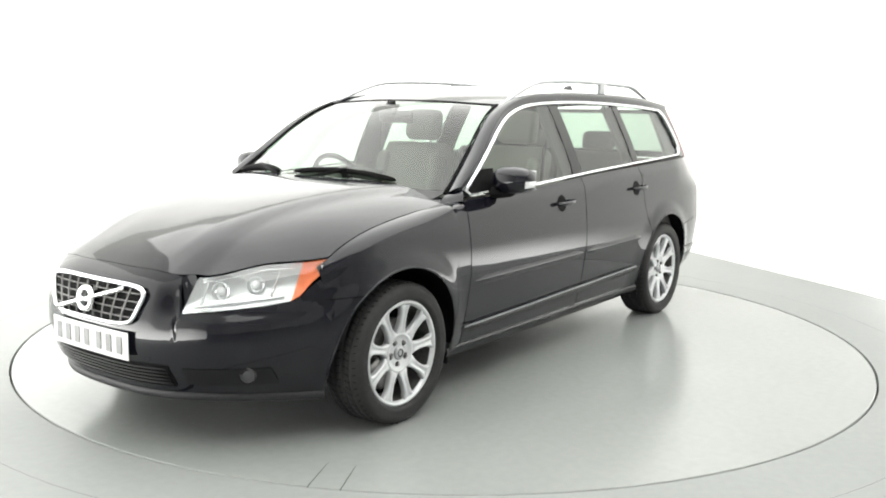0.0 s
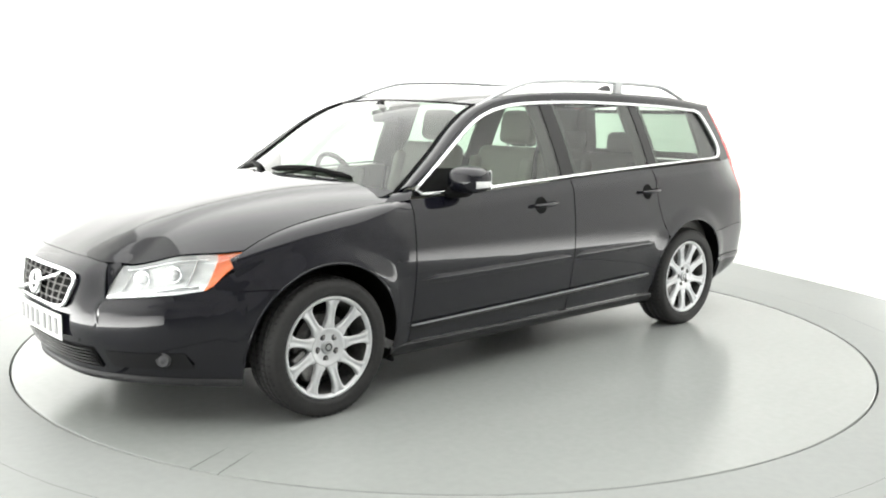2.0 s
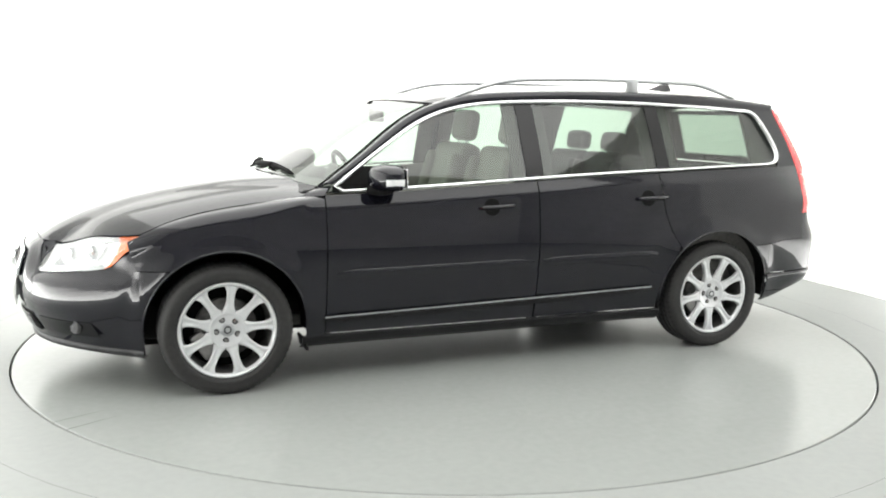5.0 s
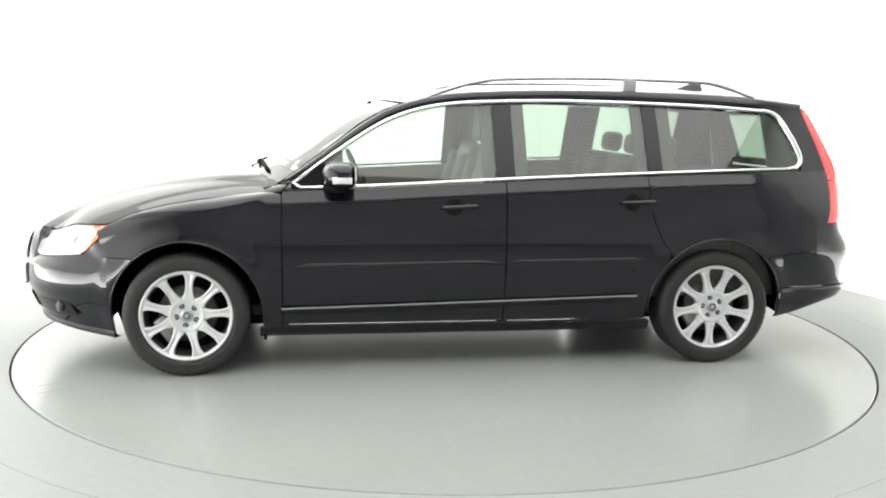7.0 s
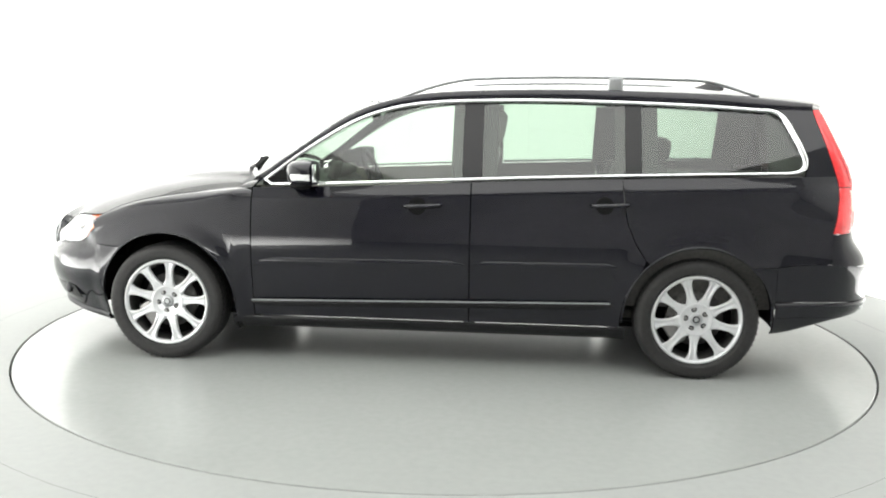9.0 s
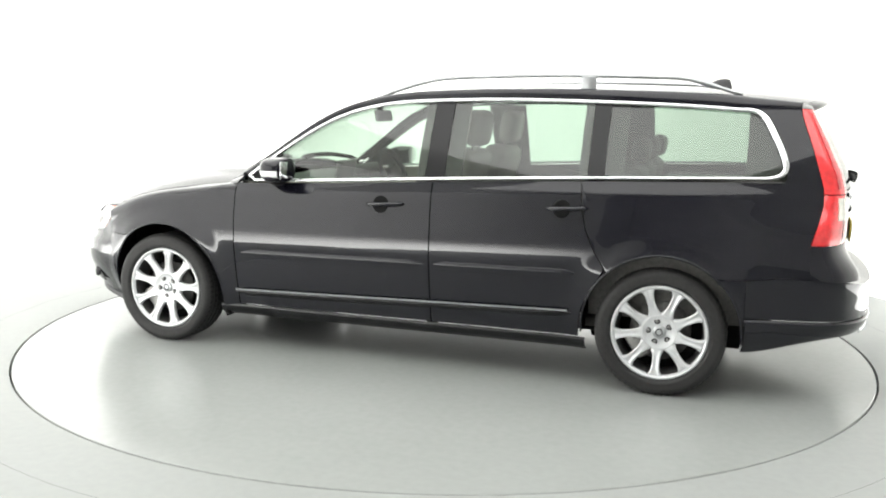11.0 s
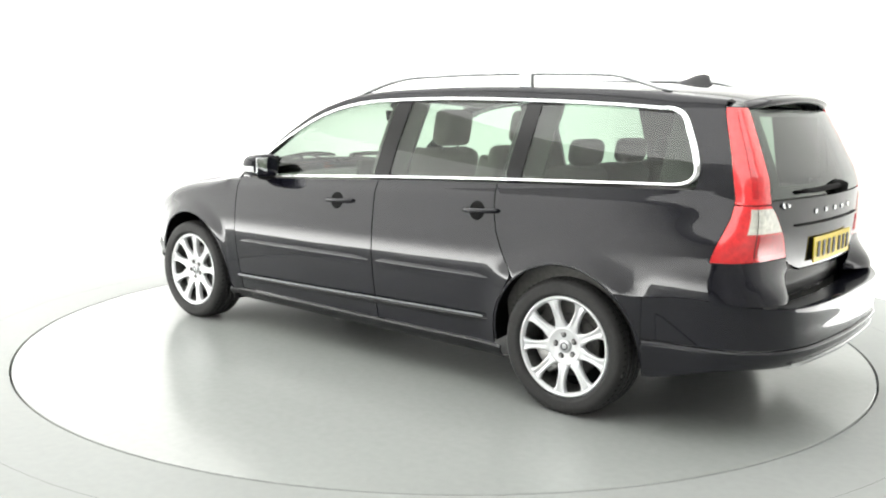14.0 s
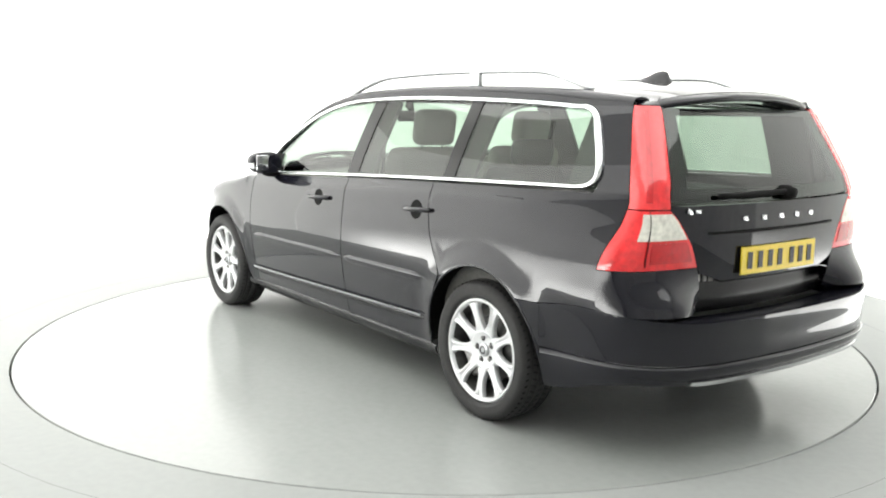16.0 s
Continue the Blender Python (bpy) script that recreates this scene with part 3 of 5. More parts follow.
    full = rows + [[(p[0], -p[1], p[2]) for p in row] for row in rows[-2::-1]]
    thicken(part("rear_bumper", patch(full, (-1.0, 0, 0.5)), PAINT, car, "glossy black rear bumper"), 0.008)
    rows = []
    for i in range(30):
        s = s0 + (S_END - s0) * i / 29
        low = 0.245 + 0.085 * smooth(1.8, 2.25, -PLAN_X(s))
        col = []
        for k, out in ((0, -0.012), (0.15, 0.004), (0.5, 0.008), (0.85, 0.010), (0.95, 0.006), (1.0, -0.010)):
            p = ring(s, low + (0.416 - low) * k)
            q = Vector((p[0] + 1.2, p[1], 0)).normalized()
            col.append((p[0] + q.x * out, p[1] + q.y * out * (1 if p[1] > 0.02 else 0), p[2]))
        rows.append(col)
    full = rows + [[(p[0], -p[1], p[2]) for p in row] for row in rows[-2::-1]]
    low_b = thicken(part("lower_bumper", patch(full, (-1.0, 0, 0.33)), PAINT, car, "glossy black lower rear bumper"), 0.008)
    arch = []
    for x in (-1.791, -1.77, -1.74, -1.70, -1.665):
        d = x + AXLE_X
        arch.append([side(x, z) for z in span(min(0.25 if -d >= ARCH_R else arch_z(x, -AXLE_X), 0.58), 0.596, 8)])
    both("bumper_wing", arch, PAINT, car)
    # bright strip low in the rear bumper
    rows = []
    for i in range(22):
        s = S_END - 0.62 + 0.62 * i / 21
        p0, p1 = ring(s, 0.333), ring(s, 0.352)
        rows.append([(p0[0] - 0.014, p0[1], p0[2]), (p1[0] - 0.016, p1[1], p1[2])])
    full = rows + [[(p[0], -p[1], p[2]) for p in row] for row in rows[-2::-1]]
    thicken(part("bumper_trim", patch(full, (-1.0, 0, 0.33)), CHROME, car, "bright strip under the rear bumper"), 0.006)
    # bumper top shelf up to the tailgate
    rows = []
    s1 = s_of_x(-2.085)
    for i in range(26):
        s = s1 + (S_END - s1) * i / 25
        p = Vector(ring(s, REAR_BUMPER_TOP(PLAN_X(s))))
        rows.append([tuple(p), (p.x + 0.03, p.y * 0.975, p.z + 0.003), (p.x + 0.08, p.y * 0.91, p.z - 0.004), (p.x + 0.14, p.y * 0.85, p.z - 0.012)])
    full = rows + [[(p[0], -p[1], p[2]) for p in row] for row in rows[-2::-1]]
    thicken(part("bumper_shelf", patch(full, (-2.2, 0, 0.0)), PAINT, car, "glossy black loading sill on the rear bumper"), 0.006)
    # sills
    rows = []
    for i in range(30):
        x = 1.045 - (1.045 + 1.045) * i / 29
        col = []
        for z, out in ((0.175, -0.05), (0.185, -0.012), (0.21, 0.004), (0.235, 0.006), (0.25, -0.004)):
            p = side(x, z)
            col.append((p[0], p[1] + out, p[2]))
        rows.append(col)
    both("sill", rows, GLOSS_TRIM, car, label="black sill below the doors")
    rows = []
    for i in range(40):
        x = 0.955 - (0.955 + 0.985) * i / 39
        z = 0.325 + 0.045 * i / 39
        col = []
        for dz, out in ((-0.020, 0.001), (-0.015, 0.012), (0.0, 0.018), (0.012, 0.013), (0.018, 0.001)):
            e = min(1.0, i * 0.6, (39 - i) * 0.6)
            p = side(x, z + dz * max(e, 0.3))
            col.append((p[0], p[1] + out * e - 0.001 * (1 - e), p[2]))
        rows.append(col)
    both("lower_moulding", rows, GLOSS_TRIM, car, 0.004)
    rows = []
    for i in range(40):
        x = 0.935 - (0.935 + 0.96) * i / 39
        z = 0.3415 + 0.045 * i / 39
        rows.append([(p[0], p[1] + 0.0165, p[2]) for p in (side(x, z - 0.004), side(x, z + 0.004))])
    both("bright_strip", rows, SATIN, car, 0.003, "thin bright strip along the sill")
    # doors' rub strips
    for x0, x1 in ((0.90, -0.215), (-0.245, -1.0)):
        rows = []
        for i in range(24):
            x = x0 + (x1 - x0) * i / 23
            z = 0.555 + 0.02 * (0.9 - x) / 1.9
            col = []
            for dz, out in ((-0.024, 0.0), (-0.02, 0.004), (0.0, 0.006), (0.018, 0.004), (0.022, 0.0)):
                e = min(1.0, i * 0.6, (23 - i) * 0.6)
                p = side(x, z + dz * max(e, 0.3))
                col.append((p[0], p[1] + out * e - 0.001 * (1 - e), p[2]))
            rows.append(col)
        both("rub_strip", rows, PAINT, car, 0.003)
    # hood
    rows = []
    for i in range(41):
        y = HOOD_Y * (-1 + 2 * i / 40)
        q = abs(y) / HOOD_Y
        xr = 0.93 + 0.20 * (1 - q * q)
        xf = HOOD_FRONT(abs(y))
        lift = 0.0
        if abs(y) < 0.43:
            p = ring(s_of_front_y(abs(y)), BUMPER_TOP(abs(y)))
            xf = p[0] - 0.004
            lift = p[2] + 0.001 - hood(xf, y)[2]
        col = [hood(xr + (xf - xr) * k, y) for k in span(0, 1, 34)]
        rows.append([(c[0], c[1], c[2] + lift * smooth(0.55, 1.0, i_ / 33)) for i_, c in enumerate(col)])
    thicken(part("bonnet", patch(rows, (1.4, 0, -2.0)), PAINT, car, "long glossy black bonnet with raised centre"), 0.01)
    # roof
    rows = []
    for i in range(44):
        k = i / 43
        x = 0.27 + (-2.0 - 0.27) * k
        col = []
        for j in range(25):
            v = -1 + j / 12
            xx = x + 0.10 * (1 - v * v) * (1 - smooth(0, 0.4, k)) - 0.09 * (1 - abs(v) ** 3) * smooth(0.75, 1.0, k)
            ez = ROOF_EDGE_Z(x) + 0.040 * (1 - v * v) - 0.012 * abs(v) ** 8
            if k < 0.4:
                ez -= 0.018 * (1 - v * v) * (1 - smooth(0, 0.3, k))
            col.append((xx, v * ROOF_EDGE_Y(x), ez))
        rows.append(col)
    thicken(part("roof", patch(rows, (-0.8, 0, 0.5)), PAINT, car, "glossy black roof"), 0.012)
    # cant rails with A pillars
    rows = []
    for i in range(70):
        k = i / 69
        xa = 0.885 + (-1.985 - 0.885) * k
        xb = 0.945 + (-2.0 - 0.945) * k
        lo = Vector(upper(xa, dlo_top(xa) + 0.004))
        hi = Vector((xb, ROOF_EDGE_Y(xb), ROOF_EDGE_Z(xb)))
        col = []
        for j in range(7):
            m = j / 6
            p = lo.lerp(hi, m)
            p += Vector((0, 0.5, 0.5)) * 0.042 * (4 * m * (1 - m))
            col.append(tuple(p))
        rows.append(col)
    both("roof_pillar", rows, PAINT, car, 0.012)
    # D pillars
    rows = []
    for i in range(18):
        z = 1.045 + (1.389 - 1.045) * i / 17
        a, b = DLO_REAR(z) + 0.004, LAMP_EDGE(z) + GAP
        rows.append([upper(a + (b - a) * k, z) for k in span(0, 1, 8)])
    both("rear_pillar", rows, PAINT, car, 0.012)
    # foot of the A pillar, joining wing, door and windscreen
    A, B = Vector((0.947, ROOF_EDGE_Y(0.945), ROOF_EDGE_Z(0.945))), Vector(upper(0.885, dlo_top(0.885) + 0.004))
    C, D = Vector(side(0.93, BELT(0.93) - 0.004)), Vector((1.035, HOOD_Y - 0.004, SHOULDER_Z(1.035) + 0.001))
    rows = []
    for u in span(0, 1, 7):
        a, b = A.lerp(B, u), D.lerp(C, u)
        rows.append([tuple(a.lerp(b, v) + Vector((0, 0.3, 0.6)) * 0.012 * 4 * v * (1 - v)) for v in span(0, 1, 7)])
    both("pillar_foot", rows, PAINT, car, 0.01)


def door_edge(z):
    return float(np.interp(z, [0.25, 0.31, 0.40, 0.48, 0.56, 0.62, 0.70, 0.80, 0.90, 1.04], [-1.012, -1.014, -1.024, -1.054, -1.105, -1.14, -1.085, -1.035, -1.012, -0.998])) if z < 0.58 else float(
        np.interp(z, [0.58, 0.62, 0.66, 0.70, 0.80, 0.90, 1.04], [-1.122, -1.13, -1.10, -1.075, -1.03, -1.01, -0.997]))


DOOR_EDGE_Z = line([-1.18, -1.15, -1.136, -1.106, -1.081, -1.036, -1.016, -1.003], [0.60, 0.585, 0.62, 0.66, 0.70, 0.80, 0.90, 1.02])
QUARTER_LOW = lambda x: REAR_BUMPER_TOP(-1.7 + (x + 1.7) / 0.3 * 0.38) + 0.003 if x < -1.7 else 0.6
BUMPER_TOP = line([0.0, 0.28, 0.40, 0.435, 0.447, 0.58, 0.70, 0.765, 0.806, 0.818, 0.821, 0.88], [0.724, 0.722, 0.712, 0.705, 0.563, 0.578, 0.595, 0.614, 0.680, 0.692, 0.606, 0.604])
REAR_BUMPER_TOP = line([-2.362, -2.31, -2.25, -2.15, -2.08, -2.0, -1.93, -1.85, -1.775], [0.582, 0.588, 0.598, 0.612, 0.617, 0.620, 0.617, 0.607, 0.597])


def tail_x(y, z):
    """The tailgate's surface."""
    c = float(np.interp(z, [0.58, 0.66, 0.75, 0.90, 1.02, 1.10, 1.25, 1.40, 1.45], [-2.245, -2.268, -2.276, -2.281, -2.278, -2.255, -2.175, -2.09, -2.05]))
    return c + 0.085 * (y / 0.7) ** 2


def door_fittings(door, name, sgn):
    hx = 0.035 if name == "front_door" else -0.925
    hz = 0.868 if name == "front_door" else 0.893
    y = side(hx, hz)[1]
    n0 = Vector(side(hx - 0.02, hz + 0.04)) - Vector(side(hx - 0.02, hz - 0.04))
    nrm = Vector((1, 0, 0)).cross(n0.normalized())
    nrm = nrm if nrm.y > 0 else -nrm
    cpos = Vector(side(hx + 0.012, hz)) + nrm * 0.001
    cpos.y *= sgn
    nrm.y *= sgn
    turn = nrm.to_track_quat("Z", "Y").to_matrix().to_4x4()
    cup = lathe([(0.0, 0.0005), (0.030, 0.0012), (0.040, 0.0025), (0.044, 0.0022), (0.047, -0.003)], Matrix.Translation(cpos) @ turn, 28)
    part("handle_cup", cup, SEAL, door, "dark recessed cup behind the handle")
    pts, rad = [], []
    for i in range(13):
        k = i / 12
        x = hx + 0.085 - 0.20 * k
        out = 0.012 + 0.03 * math.sin(math.pi * min(k * 1.15, 1)) ** 0.6 if 0 < k < 1 else 0.004
        pts.append((x, (side(x, hz)[1] + out) * sgn, hz + 0.008 * k))
        rad.append(0.015 if 0 < i < 12 else 0.008)
    part("door_handle", tube(pts, rad, sides=10, flat=0.75), PAINT, door, "black pull handle")


def windows(car):
    specs = (("front_door_window", 0.84, -0.185, GLASS), ("rear_door_window", -0.275, -1.025, GLASS_REAR), ("rear_side_window", -1.095, -1.935, GLASS_REAR))
    for name, x0, x1, mat in specs:
        rows = []
        n = 34
        for i in range(n):
            x = x0 + (x1 - x0) * i / (n - 1)
            lo = BELT(x) + 0.004
            hi = dlo_top(x) - 0.002 if x > -1.77 else float(np.interp(-x, [1.76, 1.79, 1.838, 1.905, 1.945], [1.388, 1.376, 1.341, 1.214, 1.09]))
            rows.append([(p[0], p[1] - 0.008, p[2]) for p in (upper(x, z) for z in span(lo, max(hi, lo + 0.01), 10))])
        both(name, rows, mat, car, 0.0, "tinted side window" if mat is GLASS_REAR else "clear side window")
    for x0, x1, w in ((-0.178, -0.282, "pillar_trim"), (-1.018, -1.102, "pillar_trim")):
        rows = []
        for i in range(5):
            x = x0 + (x1 - x0) * i / 4
            rows.append([(p[0], p[1] - 0.004, p[2]) for p in (upper(x, z) for z in span(BELT(x) + 0.002, dlo_top(x) - 0.002, 10))])
        both(w, rows, GLOSS_TRIM, car, 0.02, "gloss black window pillar")
    # bright frame round the side windows
    pts = []
    def bend(p0, p1, p2, n):
        return [upper(*(p0[i] * (1 - k) ** 2 + p1[i] * 2 * k * (1 - k) + p2[i] * k * k for i in (0, 1))) for k in span(0, 1, n)]
    for x in span(0.83, -1.835, 38):
        pts.append(upper(x, BELT(x) + 0.010))
    pts += bend((-1.85, BELT(-1.85) + 0.010), (-1.955, 1.072), (DLO_REAR(1.15), 1.15), 8)
    for z in span(1.17, 1.31, 6):
        pts.append(upper(DLO_REAR(z), z))
    pts += bend((DLO_REAR(1.325), 1.325), (-1.812, 1.392), (-1.72, DLO_TOP(-1.72) - 0.004), 7)
    for x in span(-1.70, 0.868, 60):
        pts.append(upper(x, dlo_top(x) - 0.004))
    for sgn in (1, -1):
        q = [(p[0], (p[1] + 0.004) * sgn, p[2]) for p in pts]
        rad = [0.0095] * 38 + [0.0105, 0.0115, 0.0125, 0.0135, 0.0145, 0.0155, 0.0165, 0.017] + [0.0175] * 6 + [0.0165, 0.0155, 0.0145, 0.0135, 0.0125, 0.0115, 0.011] + [0.0105] * 60
        part("window_surround", tube(q, rad, closed=True, sides=8, flat=1.0, up=(0, 1, 0)), CHROME, car, "bright metal strip framing the side windows")
    # windscreen
    rows = []
    for i in range(20):
        k = i / 19
        x = 0.945 + (0.275 - 0.945) * k
        ye, ze = ROOF_EDGE_Y(x) - 0.004, ROOF_EDGE_Z(x)
        col = []
        for j in range(21):
            v = -1 + j / 10
            b = 1 - v * v
            col.append((x + (0.20 - 0.10 * k) * b, v * ye, ze + (0.035 - 0.012 * k) * b - 0.004))
        rows.append(col)
    part("windscreen", patch(rows, (0.0, 0, 0.8)), GLASS, car, "raked clear windscreen")
    # black border of the windscreen, top and foot
    rows = []
    for j in range(21):
        v = -1 + j / 10
        b = 1 - v * v
        rows.append([(0.95 + 0.20 * b + d, v * 0.74, 0.958 + 0.035 * b + h) for d, h in ((-0.02, 0.02), (0.03, 0.004), (0.07, -0.006))])
    thicken(part("cowl", patch(rows, (0.9, 0, 0.5)), TRIM, car, "black plastic cowl below the windscreen"), 0.006)
    for side_ in (1, -1):
        pts = []
        for i in range(14):
            x = 0.945 + (0.275 - 0.945) * i / 13
            pts.append((x + 0.006, (ROOF_EDGE_Y(x) - 0.006) * side_, ROOF_EDGE_Z(x) + 0.001))
        part("windscreen_seal", tube(pts, 0.007, sides=6), SEAL, car)
    pts = []
    for j in range(21):
        v = -1 + j / 10
        b = 1 - v * v
        pts.append((0.272 + 0.10 * b, v * ROOF_EDGE_Y(0.272), ROOF_EDGE_Z(0.272) + 0.022 * b - 0.004))
    part("windscreen_seal", tube(pts, 0.006, sides=6), SEAL, car)
    # wipers
    for y0, y1, xb in ((0.50, -0.10, 1.06), (-0.22, -0.72, 1.06)):
        pts = []
        for i in range(12):
            y = y0 + (y1 - y0) * i / 11
            v = y / 0.74
            b = 1 - v * v
            pts.append((0.90 + 0.20 * b - 0.03 * math.sin(math.pi * i / 11), y, 1.005 + 0.035 * b + 0.018 * math.sin(math.pi * i / 11)))
        wiper = part("wiper", tube(pts, [0.005] + [0.011] * 10 + [0.005], sides=8, flat=1.3), SEAL, car, "black windscreen wiper")
        a = Vector(pts[5])
        part("wiper_arm", tube([(1.10, a.y - 0.33 if y0 > 0 else a.y + 0.30, 0.995), (1.085, a.y - 0.2 if y0 > 0 else a.y + 0.2, 1.02), tuple(a + Vector((0.01, 0, 0.012)))], 0.0085, sides=8), SEAL, wiper)
    for y in (0.25, -0.25):
        part("washer_jet", box(0.022, 0.03, 0.014, pose(1.06, y, hood(1.06, y)[2] + 0.004), 0.004), SEAL, car)


def front_end(car):
    # grille
    def face(y, z, out):
        s = s_of_front_y(abs(y) / WIDTH(z))
        p = ring(s, z)
        return (p[0] + out, y, z)
    W2, Z0, Z1 = 0.318, 0.512, 0.668
    rows = [[face(y * 0.97 * (0.85 + 0.15 * smooth(Z0, Z1, z)), z, 0.004) for z in span(Z0 + 0.008, Z1 - 0.006, 9)] for y in span(-W2, W2, 25)]
    grille = thicken(part("grille", patch(rows, (1.0, 0, 0.5)), SEAL, car, "black egg-crate radiator grille in a bright frame"), 0.004)
    def width_at(z):
        return W2 * (0.85 + 0.15 * smooth(Z0, Z1, z))
    loop = []
    for k in range(72):
        a = 2 * math.pi * k / 72
        cy, cz = math.copysign(abs(math.cos(a)) ** 0.36, math.cos(a)), math.copysign(abs(math.sin(a)) ** 0.36, math.sin(a))
        z = (Z0 + Z1) / 2 + (Z1 - Z0) / 2 * cz
        loop.append(face(width_at(z) * cy, z, 0.012))
    part("grille_frame", tube(loop, 0.0095, closed=True, sides=8), CHROME, grille, "bright metal frame")
    for i in range(1, 9):
        k = -1 + 2 * i / 9
        part("grille_bar", tube([face(k * width_at(z) * 0.97, z, 0.012) for z in span(Z0 + 0.01, Z1 - 0.01, 6)], 0.0032, sides=6), STEEL, grille)
    for i in range(1, 5):
        z = Z0 + (Z1 - Z0) * i / 5
        part("grille_bar", tube([face(y * width_at(z) * 0.97, z, 0.011) for y in span(-1, 1, 16)], 0.0026, sides=6), STEEL, grille)
    part("grille_diagonal", tube([face(k * 0.215, 0.59 - k * -0.0 + k * 0.062, 0.026) for k in span(-1, 1, 12)], 0.0135, sides=8, flat=0.7), CHROME, grille, "bright diagonal bar")
    c = face(0, 0.59, 0.03)
    m = pose(c[0], 0, 0.59, 0, 82, 0)
    part("badge_ring", lathe([(0.032, 0.0), (0.034, 0.01), (0.044, 0.013), (0.052, 0.01), (0.054, 0.0), (0.054, -0.02), (0.032, -0.02)], m, 36), CHROME, grille, "round bright badge ring")
    part("badge_centre", lathe([(0.0, 0.006), (0.033, 0.004), (0.033, -0.01)], m, 28), GLOSS_TRIM, grille)
    part("badge_bar", box(0.016, 0.064, 0.016, pose(c[0] + 0.01, 0, 0.59), 0.003), CHROME, grille)
    # front plate
    cx = face(0, 0.445, 0.0)[0]
    rows = [[(face(y, 0.445, 0.0)[0] * 0.35 + cx * 0.65 + 0.012, y, z) for z in (0.373, 0.429, 0.484)] for y in span(-0.26, 0.26, 13)]
    plate = thicken(part("number_plate", patch(rows, (1, 0, 0.4)), WHITE, car, "white front number plate with dark bars"), 0.004)
    for k in range(7):
        y = -0.20 + 0.4 * k / 6 * 1.0 + (0.0 if k < 4 else 0.018) - 0.009
        part("plate_bar", box(0.003, 0.034, 0.070, pose(cx + 0.0145 + (face(y, 0.445, 0.0)[0] - cx) * 0.35, y, 0.429)), PALE_INK, plate, shade=False)
    # lower intake
    rows = [[face(y, z, 0.003) for z in span(0.268, 0.362, 5)] for y in span(-0.40, 0.40, 21)]
    intake = thicken(part("lower_intake", patch(rows, (1, 0, 0.4)), SEAL, car, "black lower air intake with slats"), 0.004)
    for i in range(1, 6):
        z = 0.268 + 0.094 * i / 6
        part("slat", tube([face(y, z, 0.008) for y in span(-0.395, 0.395, 18)], 0.0045, sides=6), GLOSS_TRIM, intake)
    for sgn in (1, -1):
        p = face(0.33 * sgn, 0.362, 0.012)
        part("parking_sensor", lathe([(0.0, 0.003), (0.007, 0.002), (0.008, -0.004)], pose(face(0.33 * sgn, 0.385, 0.0)[0], p[1], 0.385, 0, 90, 0), 16), GLOSS_TRIM, car)
        rows = [[face(y * sgn, z, 0.003) for z in span(0.28, 0.352, 5)] for y in span(0.45, 0.70, 14)]
        fp = thicken(part("fog_lamp_panel", patch(rows, (1, 0, 0.4)), GLOSS_TRIM, car, "black mesh panel with fog lamp"), 0.004)
        q = face(0.64 * sgn, 0.326, 0.004)
        m = Matrix.Translation(q) @ Matrix.Rotation(radians(32 * sgn), 4, "Z") @ Matrix.Rotation(radians(90), 4, "Y")
        part("fog_lamp", lathe([(0.0, 0.014), (0.012, 0.012), (0.022, 0.004), (0.025, 0.008), (0.030, 0.008), (0.033, -0.01)], m, 28), ALLOY_DARK, fp, "round clear fog lamp")
    # lip
    rows = []
    s_edge = s_of_x(1.80)
    for i in range(30):
        s = s_edge * i / 29
        x = PLAN_X(s)
        z = 0.185 + 0.03 * smooth(1.7, 2.3, x)
        col = []
        for dz, out in ((-0.012, -0.05), (-0.012, 0.005), (0.0, 0.016), (0.018, 0.010), (0.026, 0.001)):
            p = Vector(ring(s, max(z + dz, 0.17)))
            d = Vector((p.x - 1.5, p.y, 0)).normalized()
            p += d * out
            col.append((p.x, p.y if i else 0.0, z + dz))
        rows.append(col)
    full = [[(p[0], -p[1], p[2]) for p in row] for row in rows[:0:-1]] + rows
    part("bumper_lip", patch(full, (1.0, 0, 0.4)), TRIM, car, "black plastic lip under the bumper")
    # headlamps
    for sgn in (1, -1):
        rows, back = [], []
        ys = span(0.432, 0.789, 22)
        for i, y in enumerate(ys):
            k = i / 21
            xf = HOOD_FRONT(y)
            top = Vector(hood(xf, y)) + Vector((0.007, 0.0, -0.008))
            yb = 0.445 + (0.806 - 0.445) * k
            zb = float(np.interp(k, [0, 0.35, 0.7, 0.9, 1.0], [0.567, 0.582, 0.599, 0.616, 0.664]))
            low = Vector(ring(s_of_front_y(yb / WIDTH(zb)), zb))
            if i == 0:
                top, low = top + Vector((0.0, 0.012, -0.012)), low
            low = low.lerp(top, 0.45 * smooth(0.84, 1.0, k) ** 1.5)
            col, colb = [], []
            out = Vector((0.75, 0.6, 0)).normalized()
            for j in range(8):
                m = j / 7
                p = low.lerp(top, m) + out * (0.020 * 4 * m * (1 - m)) + Vector((0, 0, 0))
                col.append((p.x, p.y * sgn, p.z))
                d = 0.045 * (4 * m * (1 - m)) ** 0.5 * min(1, 5 * k + 0.15) * min(1, 4 * (1 - k) + 0.1)
                b = low.lerp(top, m) - out * d
                colb.append((b.x, b.y * sgn, b.z))
            rows.append(col)
            back.append(colb)
        lamp = part("headlamp", patch(back[:19], (1.0, 0, 0.5)), REFLECTOR, car, "clear wrap-round headlamp with amber corner")
        part("amber_lens", patch([[(p[0] + 0.003, p[1] + 0.003 * sgn, p[2]) for p in c] for c in back[18:]], (1.0, 0, 0.5)), AMBER, lamp, "amber indicator lens")
        part("lamp_cover", patch(rows, (1.0, 0, 0.5)), LAMP_GLASS, lamp, "clear lamp cover")
